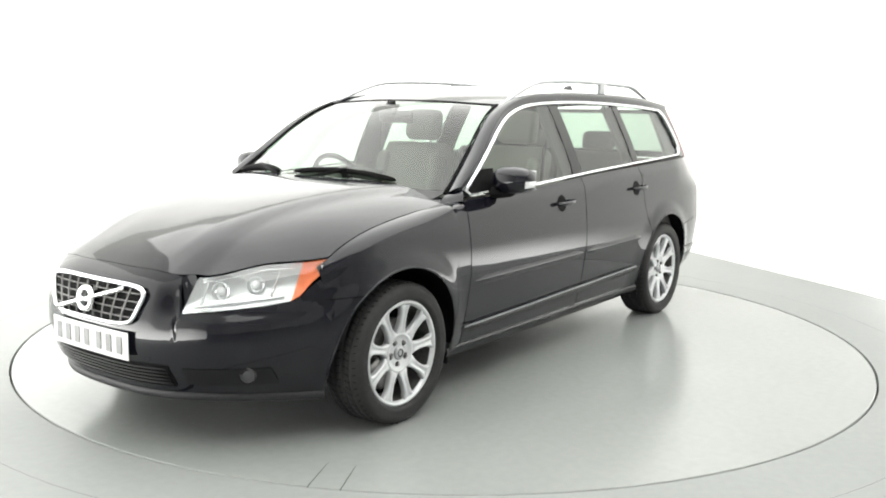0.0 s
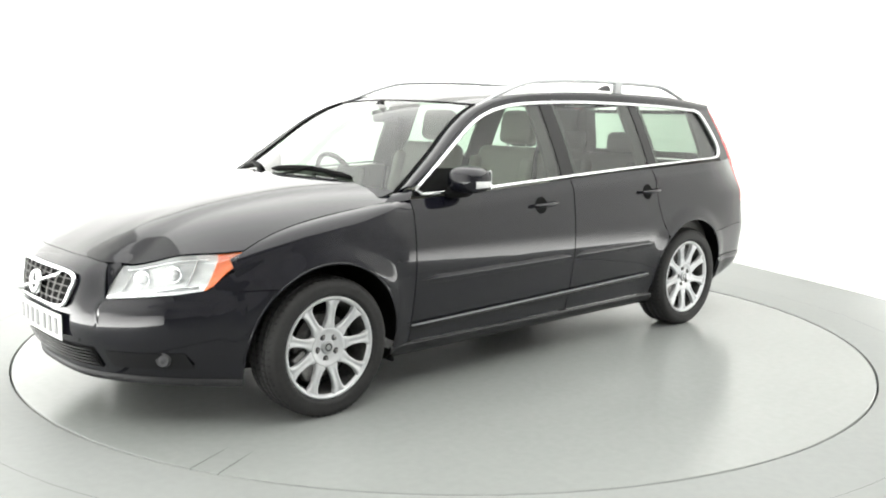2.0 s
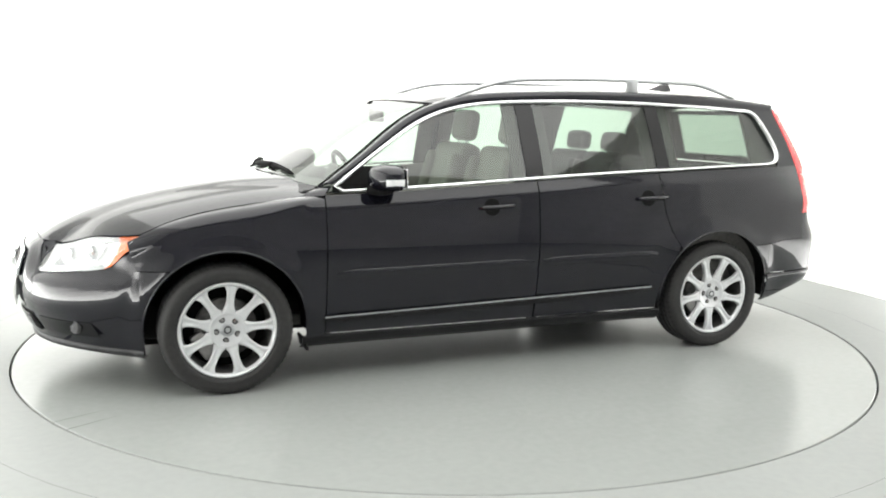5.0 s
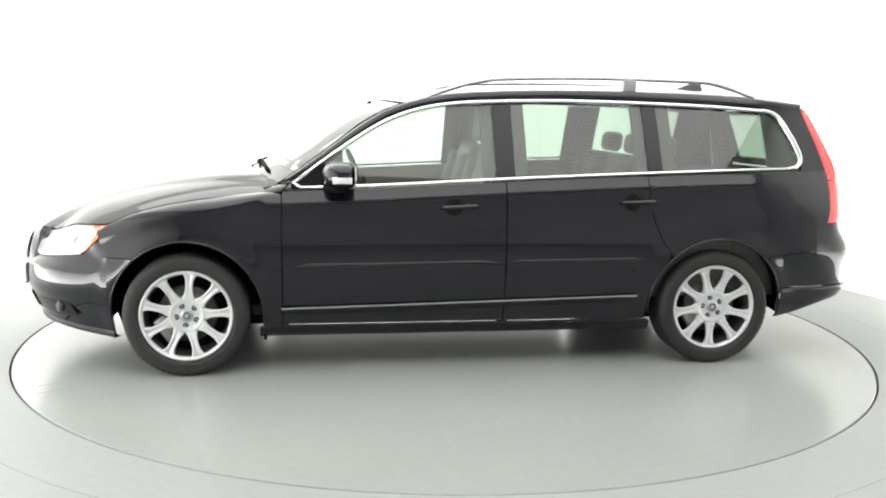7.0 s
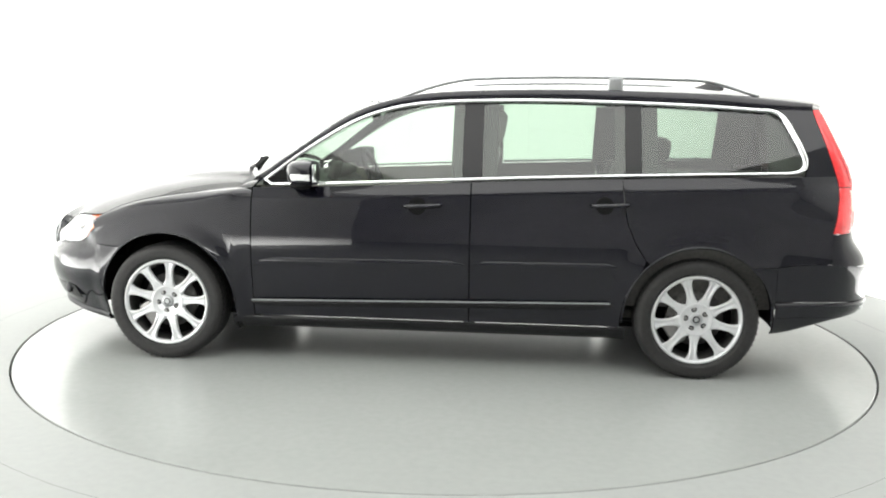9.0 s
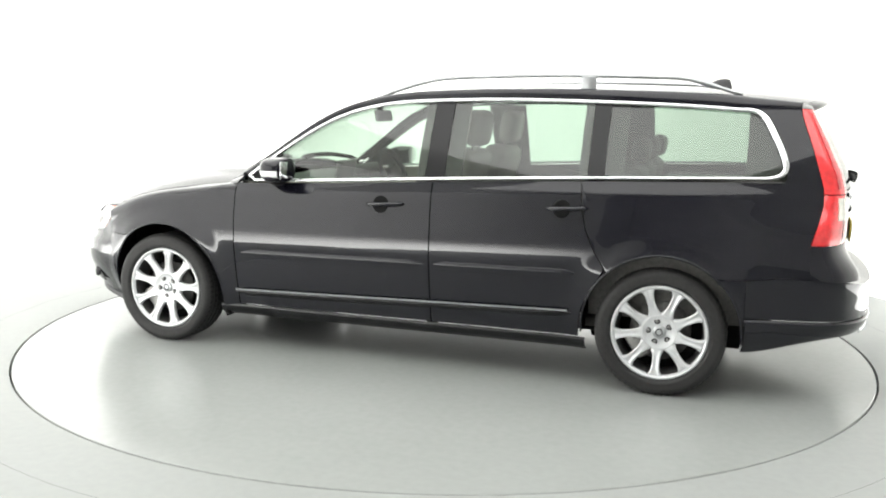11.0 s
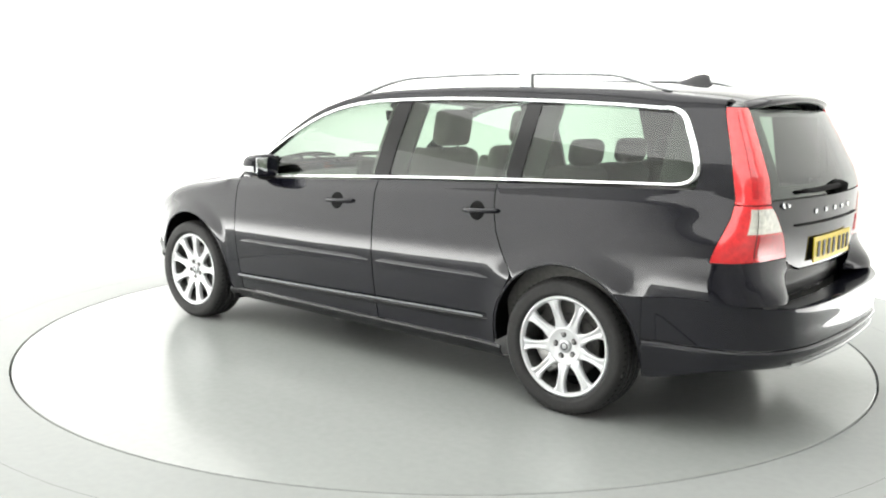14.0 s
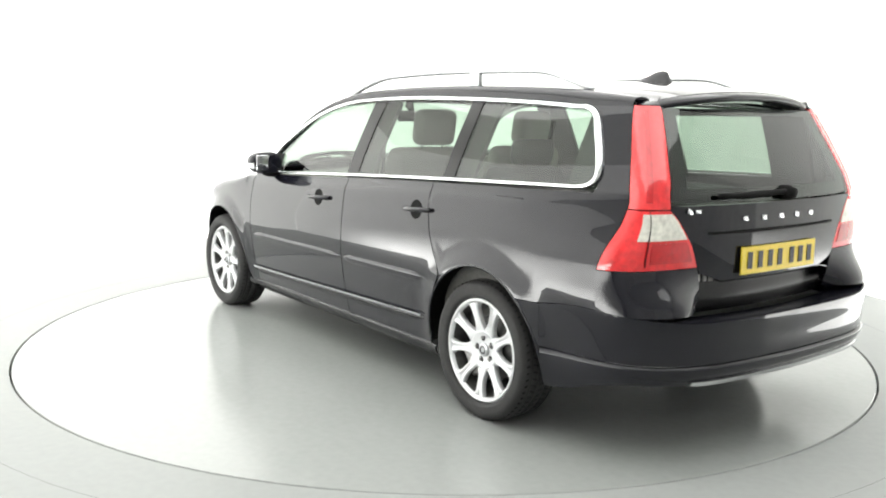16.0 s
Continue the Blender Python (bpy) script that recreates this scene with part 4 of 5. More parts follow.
        for i in (6, 12):
            c = (Vector(back[i][3]) + Vector(back[i][4])) / 2
            m = Matrix.Translation(c) @ Vector((0.8, 0.6 * sgn, 0.05)).to_track_quat("Z", "Y").to_matrix().to_4x4()
            part("lamp_bowl", lathe([(0.0, 0.018), (0.014, 0.016), (0.022, 0.008), (0.024, 0.004), (0.034, 0.022), (0.036, 0.02), (0.036, -0.01)], m, 24), CHROME, lamp)
            part("lamp_lens", lathe([(0.0, 0.024), (0.01, 0.022), (0.018, 0.014), (0.02, 0.008)], m, 20), CLEAR_WHITE, lamp)
        for j in (1, 6):
            part("lamp_bezel", tube([(c[j][0] + 0.012, c[j][1] + 0.009 * sgn, c[j][2]) for c in back[2:18]], 0.0045, sides=6), CHROME, lamp)
        hem = []
        for c in rows:
            hem.append([(c[-1][0] + 0.001, c[-1][1], c[-1][2] + 0.001), (c[-1][0] - 0.012, c[-1][1], c[-1][2] + 0.003), (c[-1][0] - 0.05, c[-1][1] - 0.02 * sgn, c[-1][2] - 0.002)])
        # small fillet closing the bonnet's corner between grille panel and lamp
        A, B = Vector(ring(s_of_front_y(0.425), BUMPER_TOP(0.425))), Vector(hood(HOOD_FRONT(0.425), 0.425))
        A.y, B.y = A.y * sgn, B.y * sgn
        C, D = Vector(rows[0][-1]), Vector(rows[0][2])
        part("nose_fillet", patch([[tuple((A.lerp(D, v)).lerp(B.lerp(C, v), u)) for v in span(0, 1, 5)] for u in span(0, 1, 5)], (1.6, 0, 0.4)), PAINT, lamp)
        part("lamp_hem", patch(hem, (2.0, 0, 0.2)), PAINT, lamp)
        for y0, y1 in ((0.40, 0.458), (0.745, 0.85)):
            seal = []
            for y in span(y0, y1, 6):
                q = [Vector(ring(s_of_front_y(y), z)) for z in span(0.55, 0.685 if y1 < 0.6 else 0.70, 6)]
                back_by = 0.014 if y1 < 0.6 else 0.070
                seal.append([(v.x - back_by, (v.y - back_by * 0.7) * sgn, v.z) for v in q])
            part("lamp_seal", patch(seal, (1.0, 0, 0.5)), PAINT, lamp)
        for i in (3, 15):
            c = back[i]
            part("lamp_divider", tube([(p[0] + 0.008, p[1] + 0.006 * sgn, p[2]) for p in c[1:7]], 0.004, sides=6), CHROME, lamp)


def rear_end(car):
    # tailgate: lower panel, glass, spoiler
    def inner(z):
        return float(np.interp(z, [0.60, 0.70, 0.77, 0.86, 0.96, 1.0, 1.05, 1.2, 1.37], [0.44, 0.455, 0.475, 0.51, 0.58, 0.622, 0.618, 0.572, 0.517]))
    def gate_row(z, tuck=0.0):
        # lower corners cut off in a curve
        w = inner(z) - 0.13 * (1 - smooth(0.70, 0.775, z)) ** 2
        return [(tail_x(v * w, z) + tuck, v * w, z) for v in span(-1, 1, 25)]
    rows = [gate_row(0.705, 0.05), gate_row(0.701, 0.012), gate_row(0.706)] + [gate_row(z) for z in span(0.715, 1.015, 22)]
    gate = thicken(part("tailgate", patch(rows, (-1.0, 0, 0.9)), PAINT, car, "black tailgate with number plate and bright letters"), 0.012)
    rows = [[(tail_x(v * inner(z), z), v * inner(z), z) for v in span(-1, 1, 25)] for z in span(1.022, 1.385, 16)]
    part("rear_window", patch(rows, (-1.0, 0, 0.9)), GLASS_REAR, gate, "dark tinted rear window")
    for a, b in ((-1.0, -0.87), (0.87, 1.0)):
        rows = [[(tail_x(v * inner(z), z) + 0.006, v * inner(z), z) for v in span(a, b, 5)] for z in span(1.03, 1.38, 14)]
        thicken(part("window_border", patch(rows, (-1.0, 0, 0.9)), GLOSS_TRIM, gate, "black border behind the rear glass"), 0.01)
    for z0, z1 in ((1.025, 1.075), (1.36, 1.384)):
        rows = [[(tail_x(v * inner(z), z) + 0.006, v * inner(z), z) for v in span(-0.88, 0.88, 17)] for z in span(z0, z1, 4)]
        thicken(part("window_border", patch(rows, (-1.0, 0, 0.9)), GLOSS_TRIM, gate, "black border behind the rear glass"), 0.01)
    # dark step under the tailgate, down to the loading sill
    rows = [[(tail_x(y, z) + 0.035 + 0.03 * smooth(0.60, 0.70, z), y, z) for y in span(-0.50, 0.50, 17)] for z in span(0.575, 0.79, 8)]
    thicken(part("tailgate_step", patch(rows, (-1.0, 0, 0.9)), GLOSS_TRIM, car, "gloss black recess below the tailgate"), 0.006)
    # spoiler
    rows = []
    for j in range(25):
        v = -1 + j / 12
        y = v * 0.535
        x0 = -2.0 - 0.09 * (1 - abs(v) ** 3)
        z0 = ROOF_EDGE_Z(-2.0) + 0.040 * (1 - v * v) - 0.012 * abs(v) ** 8
        d = 0.05 * (1 - 0.5 * abs(v) ** 4)
        rows.append([(x0 + 0.01, y, z0), (x0 - d * 0.6, y, z0 - 0.010), (x0 - d, y, z0 - 0.022), (x0 - d + 0.004, y, z0 - 0.034), (x0 - d * 0.2, y, z0 - 0.042), (x0 + 0.05, y, z0 - 0.046)])
    part("spoiler", patch(rows, (-1.9, 0, 1.40)), PAINT, gate, "black roof spoiler over the rear window")
    # ledge line and bright letter-sized bars
    pts = [(tail_x(y, 0.905) - 0.002, y, 0.905 + 0.0 * y) for y in span(-0.43, 0.43, 16)]
    part("tailgate_crease", tube(pts, 0.006, sides=6), SEAL, gate)
    for i in range(5):
        y = 0.235 - 0.46 * i / 4
        z = 0.955
        bmx = [box(0.006, 0.025, 0.020, pose(tail_x(y, z) - 0.003, y, z), 0.003)]
        part("letter_bar", merge(*bmx), CHROME, gate, "bright letter-sized bar")
    rows = [[(tail_x(y * 0.7, 0.785) - 0.012, y, z) for z in (0.730, 0.786, 0.841)] for y in span(-0.26, 0.26, 13)]
    plate = thicken(part("number_plate", patch(rows, (-1, 0, 0.8)), YELLOW, gate, "yellow rear number plate with black bars"), 0.006)
    for k in range(7):
        y = 0.20 - 0.4 * k / 6 - (0.0 if k < 4 else 0.018) + 0.009
        part("plate_bar", box(0.003, 0.030, 0.068, pose(tail_x(y * 0.7, 0.785) - 0.0145, y, 0.786)), INK, plate, shade=False)
    part("badge", merge(box(0.006, 0.03, 0.018, pose(tail_x(0.53, 0.995) - 0.004, 0.535, 0.992, 25, 0, 0), 0.002), box(0.006, 0.03, 0.014, pose(tail_x(0.49, 0.995) - 0.004, 0.495, 0.992), 0.002)), CHROME, gate, "small bright badge")
    part("badge", merge(box(0.006, 0.026, 0.03, pose(tail_x(0.44, 0.722) + 0.03, 0.435, 0.722), 0.002), box(0.006, 0.022, 0.03, pose(tail_x(0.40, 0.722) + 0.03, 0.400, 0.722), 0.002), box(0.006, 0.026, 0.03, pose(tail_x(0.37, 0.722) + 0.03, 0.366, 0.722), 0.002)), STEEL, gate)
    # rear wiper
    z = 1.035
    pts = [(tail_x(y, z + 0.02) - 0.022, y, z + 0.02 - 0.012 * abs(y)) for y in span(-0.02, 0.40, 10)]
    wiper = part("wiper", tube(pts, [0.012] * 6 + [0.009] * 4, sides=8), SEAL, gate, "black rear wiper")
    part("wiper_hub", lathe([(0.0, 0.05), (0.02, 0.046), (0.03, 0.02), (0.032, -0.02)], pose(tail_x(0, z) + 0.0, -0.02, z + 0.015, 0, -90, 0), 20), SEAL, wiper)
    # tail lamps
    for sgn in (1, -1):
        def lamp_rows(z0, z1, n, u0=0.0, u1=1.0, out=0.0):
            rows = []
            for z in span(z0, z1, n):
                xf = LAMP_EDGE(z)
                f = Vector(upper(xf, z)) if z > 1.03 else Vector(side(xf, z))
                f.y += smooth(0.80, 1.03, z) * (upper(f.x, z)[1] - f.y)
                yi = inner(z)
                r = Vector((tail_x(yi, z), yi + 0.003, z))
                ctl = Vector((f.x - 0.75 * (f.x - r.x) , r.y + 0.95 * (f.y - r.y), z))
                ctl.x = r.x + (f.x - r.x) * 0.12
                row = []
                for u in span(u0, u1, 10):
                    p = f * (1 - u) ** 2 + ctl * 2 * u * (1 - u) + r * u ** 2
                    d = Vector((p.x + 1.6, p.y, 0)).normalized()
                    p = p + d * out
                    row.append((p.x, p.y * sgn, p.z))
                rows.append(row)
            return rows
        lamp = thicken(part("tail_lamp", patch(lamp_rows(1.005, 1.392, 20), (-1.6, 0, 1.0)), RED, car, "tall red tail lamp running up the rear pillar"), 0.01)
        thicken(part("lower_lens", patch(lamp_rows(0.775, 1.0, 14), (-1.6, 0, 0.9)), RED, lamp, "wide red lower lens"), 0.01)
        thicken(part("reversing_lens", patch(lamp_rows(0.888, 0.988, 7, 0.40, 0.985, 0.004), (-1.6, 0, 0.9)), CLEAR, lamp, "clear reversing lens"), 0.004)
        thicken(part("fog_lens", patch(lamp_rows(0.80, 0.878, 6, 0.6, 0.97, 0.003), (-1.6, 0, 0.9)), RED_DEEP, lamp), 0.003)
        thicken(part("lens_rib", patch(lamp_rows(1.03, 1.375, 16, 0.42, 0.58, 0.004), (-1.6, 0, 1.0)), RED_DEEP, lamp), 0.003)
        part("lens_split", patch(lamp_rows(0.79, 1.0, 10, 0.545, 0.56, 0.0065), (-1.6, 0, 0.9)), SEAL, lamp, "dark gap between the body and tailgate lenses")
        part("lamp_back", patch(lamp_rows(0.78, 1.388, 16, 0.02, 0.98, -0.018), (-1.6, 0, 1.0)), SEAL, lamp)
        # roof corner closing down to the lamp's top
        top = [Vector(p) for p in lamp_rows(1.388, 1.392, 2)[1]]
        rows = []
        for i, q in enumerate(top):
            u = i / (len(top) - 1)
            k = Vector((-1.985 - 0.045 * u, (0.545 - 0.03 * u) * sgn, 1.412))
            e = Vector((-1.955 - 0.05 * u, (0.50 - 0.03 * u) * sgn, 1.431))
            rows.append([tuple(q + Vector((0, 0, 0.003))), tuple(q.lerp(k, 0.6) + Vector((0, 0.006 * sgn, 0.004))), tuple(k), tuple(e)])
        thicken(part("roof_corner", patch(rows, (-1.8, 0, 1.2)), PAINT, car), 0.006)
        # corner behind the lamp down to the bumper
        rows = []
        for z in span(0.605, 0.772, 8):
            f = Vector(side(LAMP_EDGE(z) + 0.004, z))
            r = Vector((tail_x(inner(z), z), inner(z) + 0.003, z))
            ctl = Vector((r.x + (f.x - r.x) * 0.10, r.y + 0.95 * (f.y - r.y), z))
            row = []
            sa, sb = s_of_x(LAMP_EDGE(z) + 0.004), s_of_rear_y(inner(z))
            for u in span(0, 1, 14):
                q = f * (1 - u) ** 2 + ctl * 2 * u * (1 - u) + r * u ** 2
                q = q.lerp(Vector(ring(sa + (sb - sa) * u, z)), (1 - smooth(0.62, 0.775, z)) * (1 - u ** 4))
                row.append((q.x, q.y * sgn, q.z))
            rows.append(row)
        thicken(part("rear_corner", patch(rows, (-1.5, 0, 0.7)), PAINT, car), 0.008)


def roof_fittings(car):
    for sgn in (1, -1):
        xs = span(0.22, -1.72, 40)
        pts, rad = [], []
        for i, x in enumerate(xs):
            k = i / 39
            lift = 0.073 * smooth(-0.05, 0.24, k) * smooth(-0.05, 0.17, 1 - k) - 0.006
            pts.append((x, (ROOF_EDGE_Y(x) + 0.016) * sgn, ROOF_EDGE_Z(x) + lift))
            rad.append(0.017 if 2 < i < 37 else 0.013)
        rail = part("roof_rail", tube(pts, rad, sides=10, flat=0.7), SATIN, car, "satin silver roof rail")
        x = -0.97
        part("rail_foot", box(0.08, 0.026, 0.08, pose(x, (ROOF_EDGE_Y(x) + 0.020) * sgn, ROOF_EDGE_Z(x) + 0.03), 0.01), SATIN, rail)
    rows = []
    for x, h, w in ((-1.46, 0.0, 0.012), (-1.52, 0.022, 0.022), (-1.58, 0.048, 0.022), (-1.62, 0.056, 0.016), (-1.645, 0.050, 0.014), (-1.66, 0.0, 0.02)):
        z = ROOF_EDGE_Z(x) + 0.038
        rows.append([(x, -w * 1.8, z - 0.004), (x, -w, z + h * 0.7), (x, -w * 0.3, z + h), (x, w * 0.3, z + h), (x, w, z + h * 0.7), (x, w * 1.8, z - 0.004)])
    part("roof_aerial", patch(rows, (-1.57, 0, 1.4)), TRIM, car, "black fin aerial")


def mirrors(car):
    for sgn in (1, -1):
        c = Vector((0.625, 0.945 * sgn, 1.030))
        bm = bmesh.new()
        bmesh.ops.create_uvsphere(bm, u_segments=28, v_segments=16, radius=1.0)
        for v in bm.verts:
            p = v.co.copy()
            k = 2.8
            n = (abs(p.x) ** k + abs(p.y) ** k + abs(p.z) ** k) ** (1 / k)
            p = p / n
            if p.x < -0.55:
                p.x = -0.55 - (abs(p.x) - 0.55) * 0.15
            p.z *= 1.0 - 0.10 * p.y * sgn
            p.x *= 1.0 - 0.25 * p.y * sgn
            v.co = Vector((p.x * 0.095, p.y * 0.098, p.z * 0.066)) + c
        bmesh.ops.recalc_face_normals(bm, faces=bm.faces)
        shell = part("door_mirror", bm, PAINT, car, "black door mirror with clear side repeater")
        part("mirror_glass", box(0.006, 0.15, 0.092, pose(c.x - 0.056, c.y, c.z, 0, 0, 4 * sgn), 0.002), CHROME, shell, "silvered mirror glass")
        def shell_point(d, grow):
            p = Vector(d) / (abs(d[0]) ** 2.8 + abs(d[1]) ** 2.8 + abs(d[2]) ** 2.8) ** (1 / 2.8)
            if p.x < -0.55:
                p.x = -0.55 - (abs(p.x) - 0.55) * 0.15
            p.z *= 1.0 - 0.10 * p.y * sgn
            p.x *= 1.0 - 0.25 * p.y * sgn
            return (p.x * 0.095 * grow + c.x, p.y * 0.098 * grow + c.y, p.z * 0.066 * grow + c.z)
        rows = []
        for a in span(-42, 38, 12):
            rows.append([shell_point((math.sin(radians(a)), math.cos(radians(a)) * sgn, e), 1.03) for e in (-0.55, -0.38, -0.2, -0.02)])
        thicken(part("side_repeater", patch(rows, tuple(c)), CLEAR_WHITE, shell, "clear side repeater"), 0.006)
        foot = [(0.68, 0.835 * sgn, 0.965), (0.66, 0.87 * sgn, 0.960), (0.63, 0.915 * sgn, 0.966), (0.61, 0.94 * sgn, 0.985)]
        part("mirror_foot", tube(foot, [0.05, 0.042, 0.04, 0.035], sides=12, flat=0.55), SEAL, shell)
        rows = [[(x, (upper(x, z)[1] + 0.001) * sgn, z) for z in span(BELT(x) + 0.004, max(min(dlo_top(x) - 0.004, 1.08), BELT(x) + 0.006), 4)] for x in span(0.62, 0.882, 8)]
        thicken(part("mirror_sail", patch(rows, (0.7, 0, 1.0)), SEAL, shell), 0.004)


CLEAR_WHITE = material("white_clear_lens", (0.86, 0.87, 0.87), 0.15, 0.0, coat=1.0, grain=0.1, grain_scale=60)


def seat(car, x, y, width, mat, headrest=True, height=0.60):
    s = part("seat", merge(box(0.52, width, 0.17, pose(x + 0.02, y, 0.50, 0, -6, 0), 0.05, 3)), mat, car, "grey leather car seat")
    bm = box(0.15, width, height, pose(x - 0.27 - 0.06, y, 0.56 + height / 2, 0, -16, 0), 0.055, 3)
    part("backrest", bm, mat, s)
    for w in (-1, 1):
        part("bolster", box(0.17, 0.075, height * 0.8, pose(x - 0.285, y + w * (width / 2 - 0.04), 0.55 + height / 2, 0, -16, 0), 0.033, 3), mat, s)
    if headrest:
        hx = x - 0.45
        part("headrest", box(0.105, 0.26, 0.20, pose(hx, y, 1.265, 0, -10, 0), 0.045, 3), mat, s)
        for w in (-0.07, 0.07):
            part("headrest_post", tube([(hx + 0.04, y + w, 1.10), (hx, y + w, 1.22)], 0.007, sides=8), STEEL, s)
    return s


def cabin(car):
    part("cabin_floor", box(2.6, 1.4, 0.06, pose(-0.2, 0, 0.30), 0.02), CABIN, car)
    seat(car, 0.12, 0.36, 0.50, LEATHER)
    seat(car, 0.12, -0.36, 0.50, LEATHER)
    for y in (0.45, 0.0, -0.45):
        bench = seat(car, -0.80, y, 0.44, DARK_LEATHER, False, 0.55)
        part("headrest", box(0.09, 0.24, 0.13, pose(-1.24, y, 1.17, 0, -8, 0), 0.04, 3), DARK_LEATHER, bench)
    # dashboard
    rows = []
    for i in range(13):
        y = -0.70 + 1.4 * i / 12
        rows.append([(1.06, y, 0.93), (0.86, y, 0.955 + 0.015 * math.cos(y * 3)), (0.68, y, 0.94), (0.62, y, 0.90), (0.60, y, 0.80), (0.66, y, 0.62), (0.75, y, 0.45)])
    thicken(part("dashboard", patch(rows, (1.1, 0, 0.5)), CABIN, car, "dark dashboard"), 0.02)
    part("instrument_hood", box(0.16, 0.36, 0.07, pose(0.70, -0.37, 0.96, 0, 8, 0), 0.03, 3), CABIN, car)
    part("centre_screen", box(0.04, 0.22, 0.12, pose(0.66, 0.0, 0.98, 0, -15, 0), 0.012), CABIN, car)
    part("centre_console", box(0.75, 0.22, 0.36, pose(0.32, 0, 0.48), 0.04, 3), CABIN, car)
    m = pose(0.47, -0.37, 0.92, 0, -66, 0)
    ring_pts = [m @ Vector((0.188 * math.cos(a), 0.188 * math.sin(a), 0)) for a in span(0, 2 * math.pi, 33)[:-1]]
    wheel = part("steering_wheel", tube(ring_pts, 0.016, closed=True, sides=8), SEAL, car, "black steering wheel on the far side")
    part("steering_boss", merge(box(0.14, 0.16, 0.06, m, 0.025), box(0.03, 0.36, 0.02, m, 0.008), box(0.18, 0.03, 0.02, m @ Matrix.Translation((-0.09, 0, 0)), 0.008)), SEAL, wheel)
    part("interior_mirror", box(0.025, 0.24, 0.07, pose(0.40, 0, 1.32, 0, 10, 0), 0.012), SEAL, car)
    part("mirror_stalk", tube([(0.45, 0, 1.395), (0.42, 0, 1.36), (0.405, 0, 1.33)], [0.03, 0.018, 0.01], sides=8), SEAL, car)
    # headliner
    rows = []
    for i in range(14):
        x = 0.20 + (-1.93 - 0.20) * i / 13
        rows.append([(x, v * (ROOF_EDGE_Y(x) - 0.012), ROOF_EDGE_Z(x) + 0.036 * (1 - v * v) - 0.035) for v in span(-1, 1, 11)])
    thicken(part("headliner", patch(rows, (-0.8, 0, 3.0)), HEADLINER, car, "pale cloth headliner"), 0.008)
    # door trims
    for x0, x1 in ((0.90, -0.21), (-0.25, -1.0), (-1.05, -1.92)):
        rows = [[(p[0], p[1] - 0.06 - 0.03 * smooth(0.9, 0.6, p[2]), p[2]) for p in (side(x, z) for z in span(0.36, BELT(x) + 0.0, 6))] for x in span(x0, x1, 8)]
        both("door_trim", rows, CABIN if x1 < -0.3 else LEATHER, car, 0.02)
    # inner pillars
    for xa, xb in ((-0.12, -0.36), (-0.97, -1.19), (-1.76, -2.0)):
        rows = [[(x, upper(x, z)[1] - 0.045, z) for z in span(BELT(x) - 0.02, min(dlo_top(x), 1.40), 8)] for x in span(xa, xb, 5)]
        both("inner_pillar", rows, CABIN, car, 0.02)
    # boot
    part("boot_cover", box(0.72, 1.24, 0.02, pose(-1.66, 0, 0.99), 0.008), CABIN, car, "dark luggage cover")
    part("boot_floor", box(0.95, 1.2, 0.05, pose(-1.66, 0, 0.52), 0.01), CABIN, car)
    part("tailgate_trim", box(0.03, 0.9, 0.36, pose(-2.10, 0, 0.82), 0.01), CABIN, car)
    for y in (0.52, -0.52):
        part("seat_belt", tube([(-0.24, y * 1.22, 1.30), (-0.20, y * 1.18, 1.1), (-0.16, y * 1.2, 0.75)], 0.02, sides=6, flat=0.2, up=(0, 1, 0)), SEAL, car)


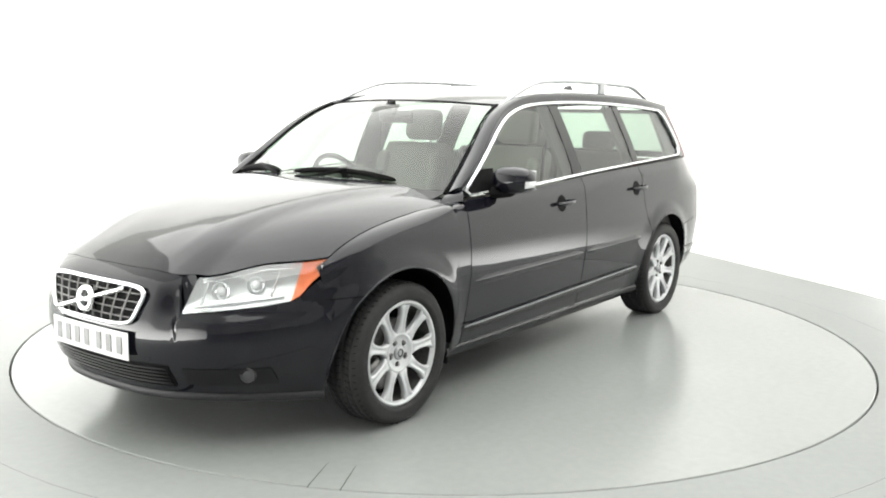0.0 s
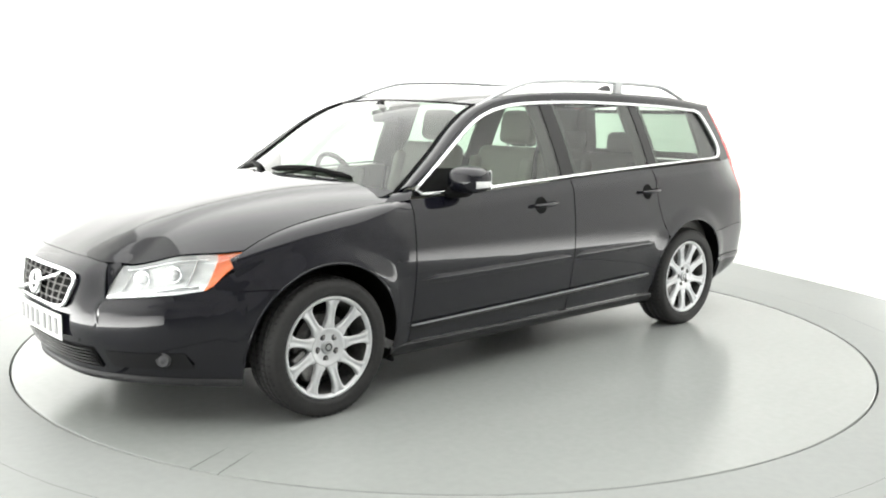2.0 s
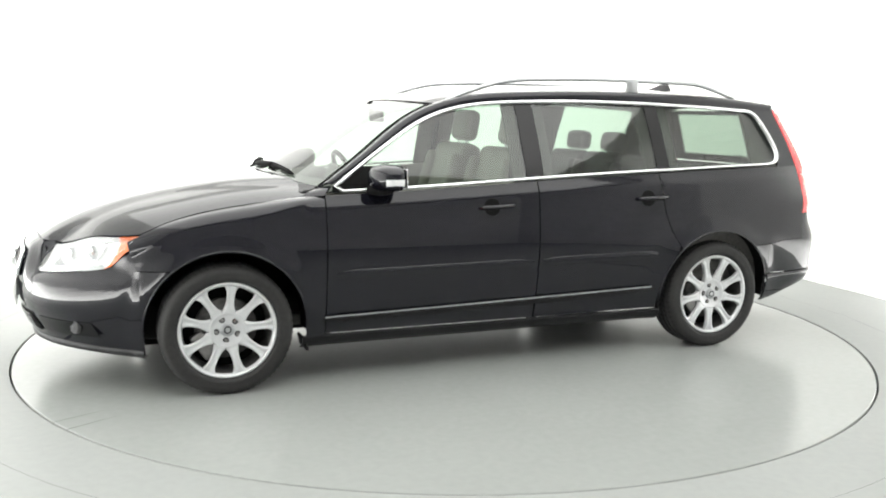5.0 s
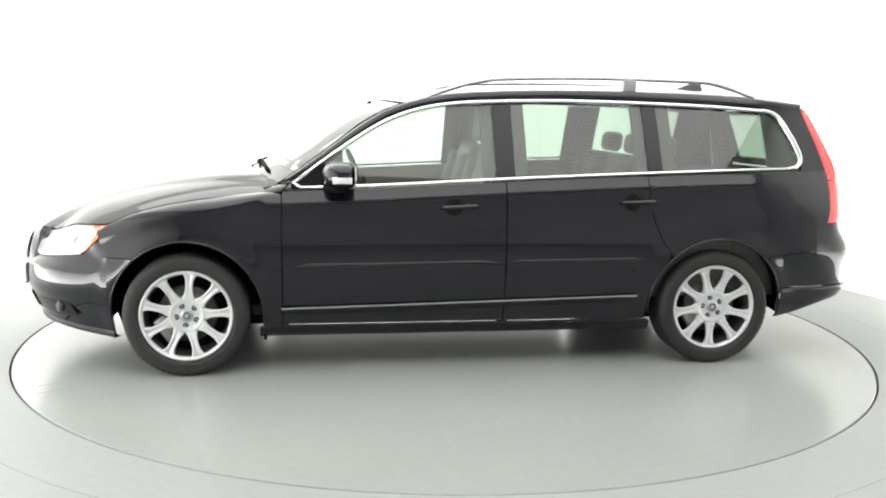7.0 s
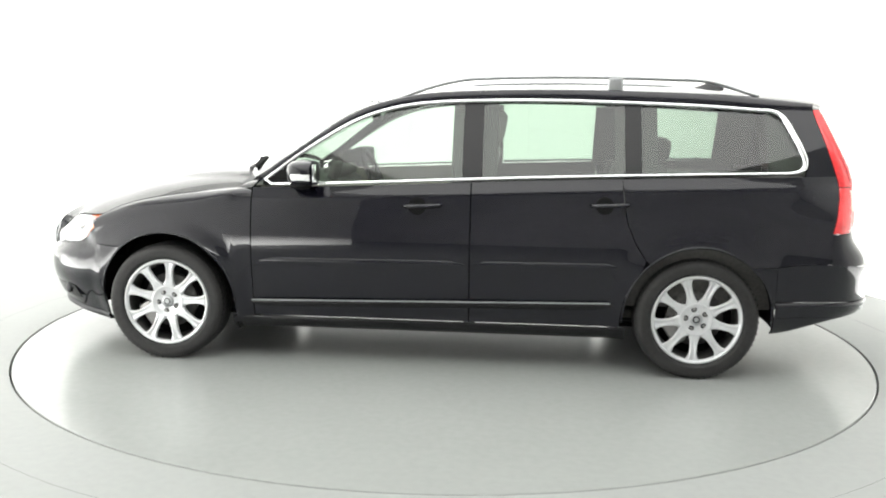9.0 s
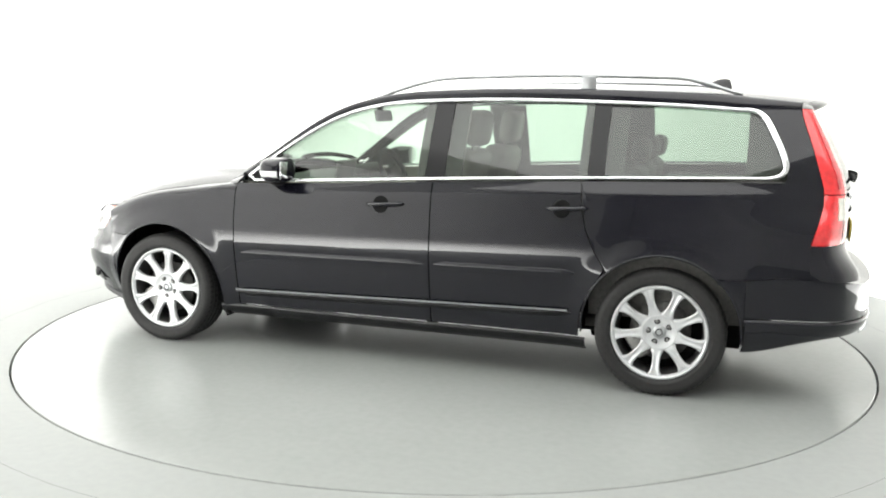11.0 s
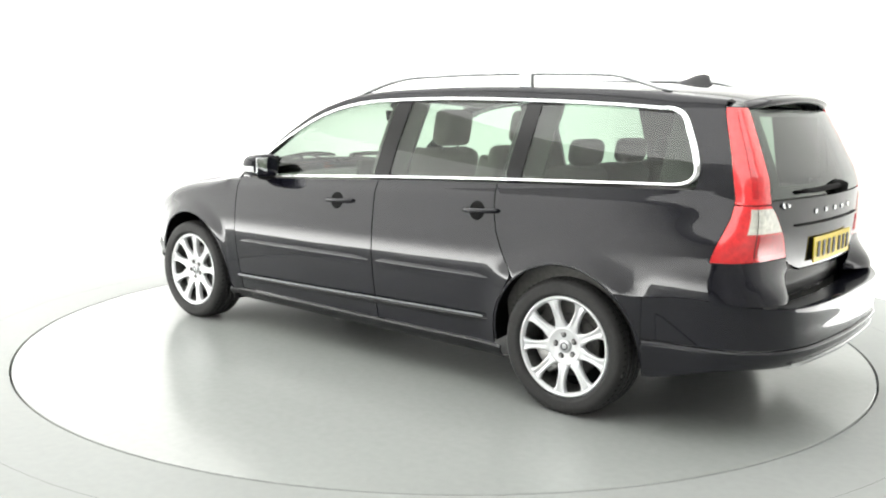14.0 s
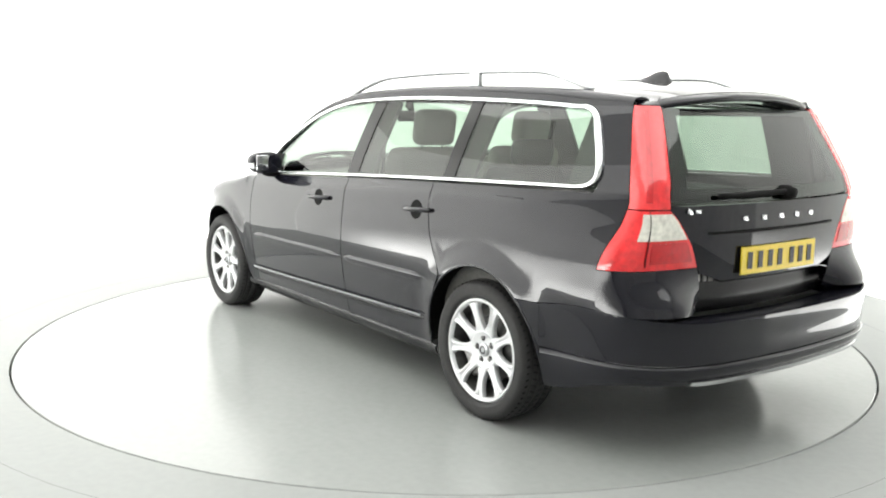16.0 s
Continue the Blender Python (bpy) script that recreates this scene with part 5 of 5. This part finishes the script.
def underside(car):
    part("underbody", box(3.5, 1.3, 0.2, pose(0.05, 0, 0.33), 0.05), SEAL, car, "dark underbody")
    part("silencer", box(0.42, 1.0, 0.13, pose(-1.93, 0, 0.42), 0.05), SEAL, car, "dark silencer box under the boot")
    part("engine_bay_floor", box(0.75, 0.95, 0.18, pose(1.68, 0, 0.33), 0.05), SEAL, car)
    for cx in (AXLE_X, -AXLE_X):
        for sgn in (1, -1):
            rows = []
            for k in range(25):
                a = radians(-6 + 192 * k / 24)
                z = AXLE_Z + (ARCH_R + 0.006) * math.sin(a)
                x = cx + (ARCH_R + 0.006) * math.cos(a)
                yo = side(x, max(z, 0.18))[1] - 0.006
                rows.append([(x, yo * sgn, z), (x, 0.75 * sgn, z + 0.01), (x, 0.55 * sgn, z + 0.01)])
            part("arch_liner", patch(rows, (cx, 0, 3.0)), LINER, car)
            bm = bmesh.new()
            arc = [(cx + (ARCH_R + 0.01) * math.cos(a), AXLE_Z + (ARCH_R + 0.01) * math.sin(a)) for a in span(radians(-18), radians(198), 31)]
            bm.faces.new([bm.verts.new((px, 0.56 * sgn, pz)) for px, pz in arc])
            part("arch_back", bm, LINER, car)
            # rolled lip of the arch
            pts = []
            for k in range(31):
                a = radians(-4 + 188 * k / 30)
                x, z = cx + ARCH_R * math.cos(a), AXLE_Z + ARCH_R * math.sin(a)
                pts.append((x, (side(x, max(z, 0.18))[1] - 0.002) * sgn, z))
            part("arch_lip", tube(pts, 0.006, sides=6), PAINT, car)
    for sgn in (1, -1):
        part("mud_flap", box(0.015, 0.16, 0.06, pose(AXLE_X - 0.385, 0.76 * sgn, 0.20, 0, 12, 0), 0.005), SEAL, car)


def make_car():
    car = new("estate_car")
    tagged(car, "glossy black estate car standing on a grey turntable", "car")
    body_panels(car)
    windows(car)
    front_end(car)
    rear_end(car)
    roof_fittings(car)
    mirrors(car)
    cabin(car)
    underside(car)
    for x in (AXLE_X, -AXLE_X):
        for sgn in (1, -1):
            make_wheel(car, x, sgn)
    return car


CAR = make_car()


def motions():
    rows_car, rows_table = [], []
    for t, a in TURN:
        m = pose(0, 0, 0, 0, 0, a)
        rows_table.append((t, pose(*TABLE_AT, 0, 0, 0, a)))
        rows_car.append((t, m @ pose(*OFFSET, 0)))
    walk(TABLE_THING, rows_table)
    walk(CAR, rows_car)


motions()
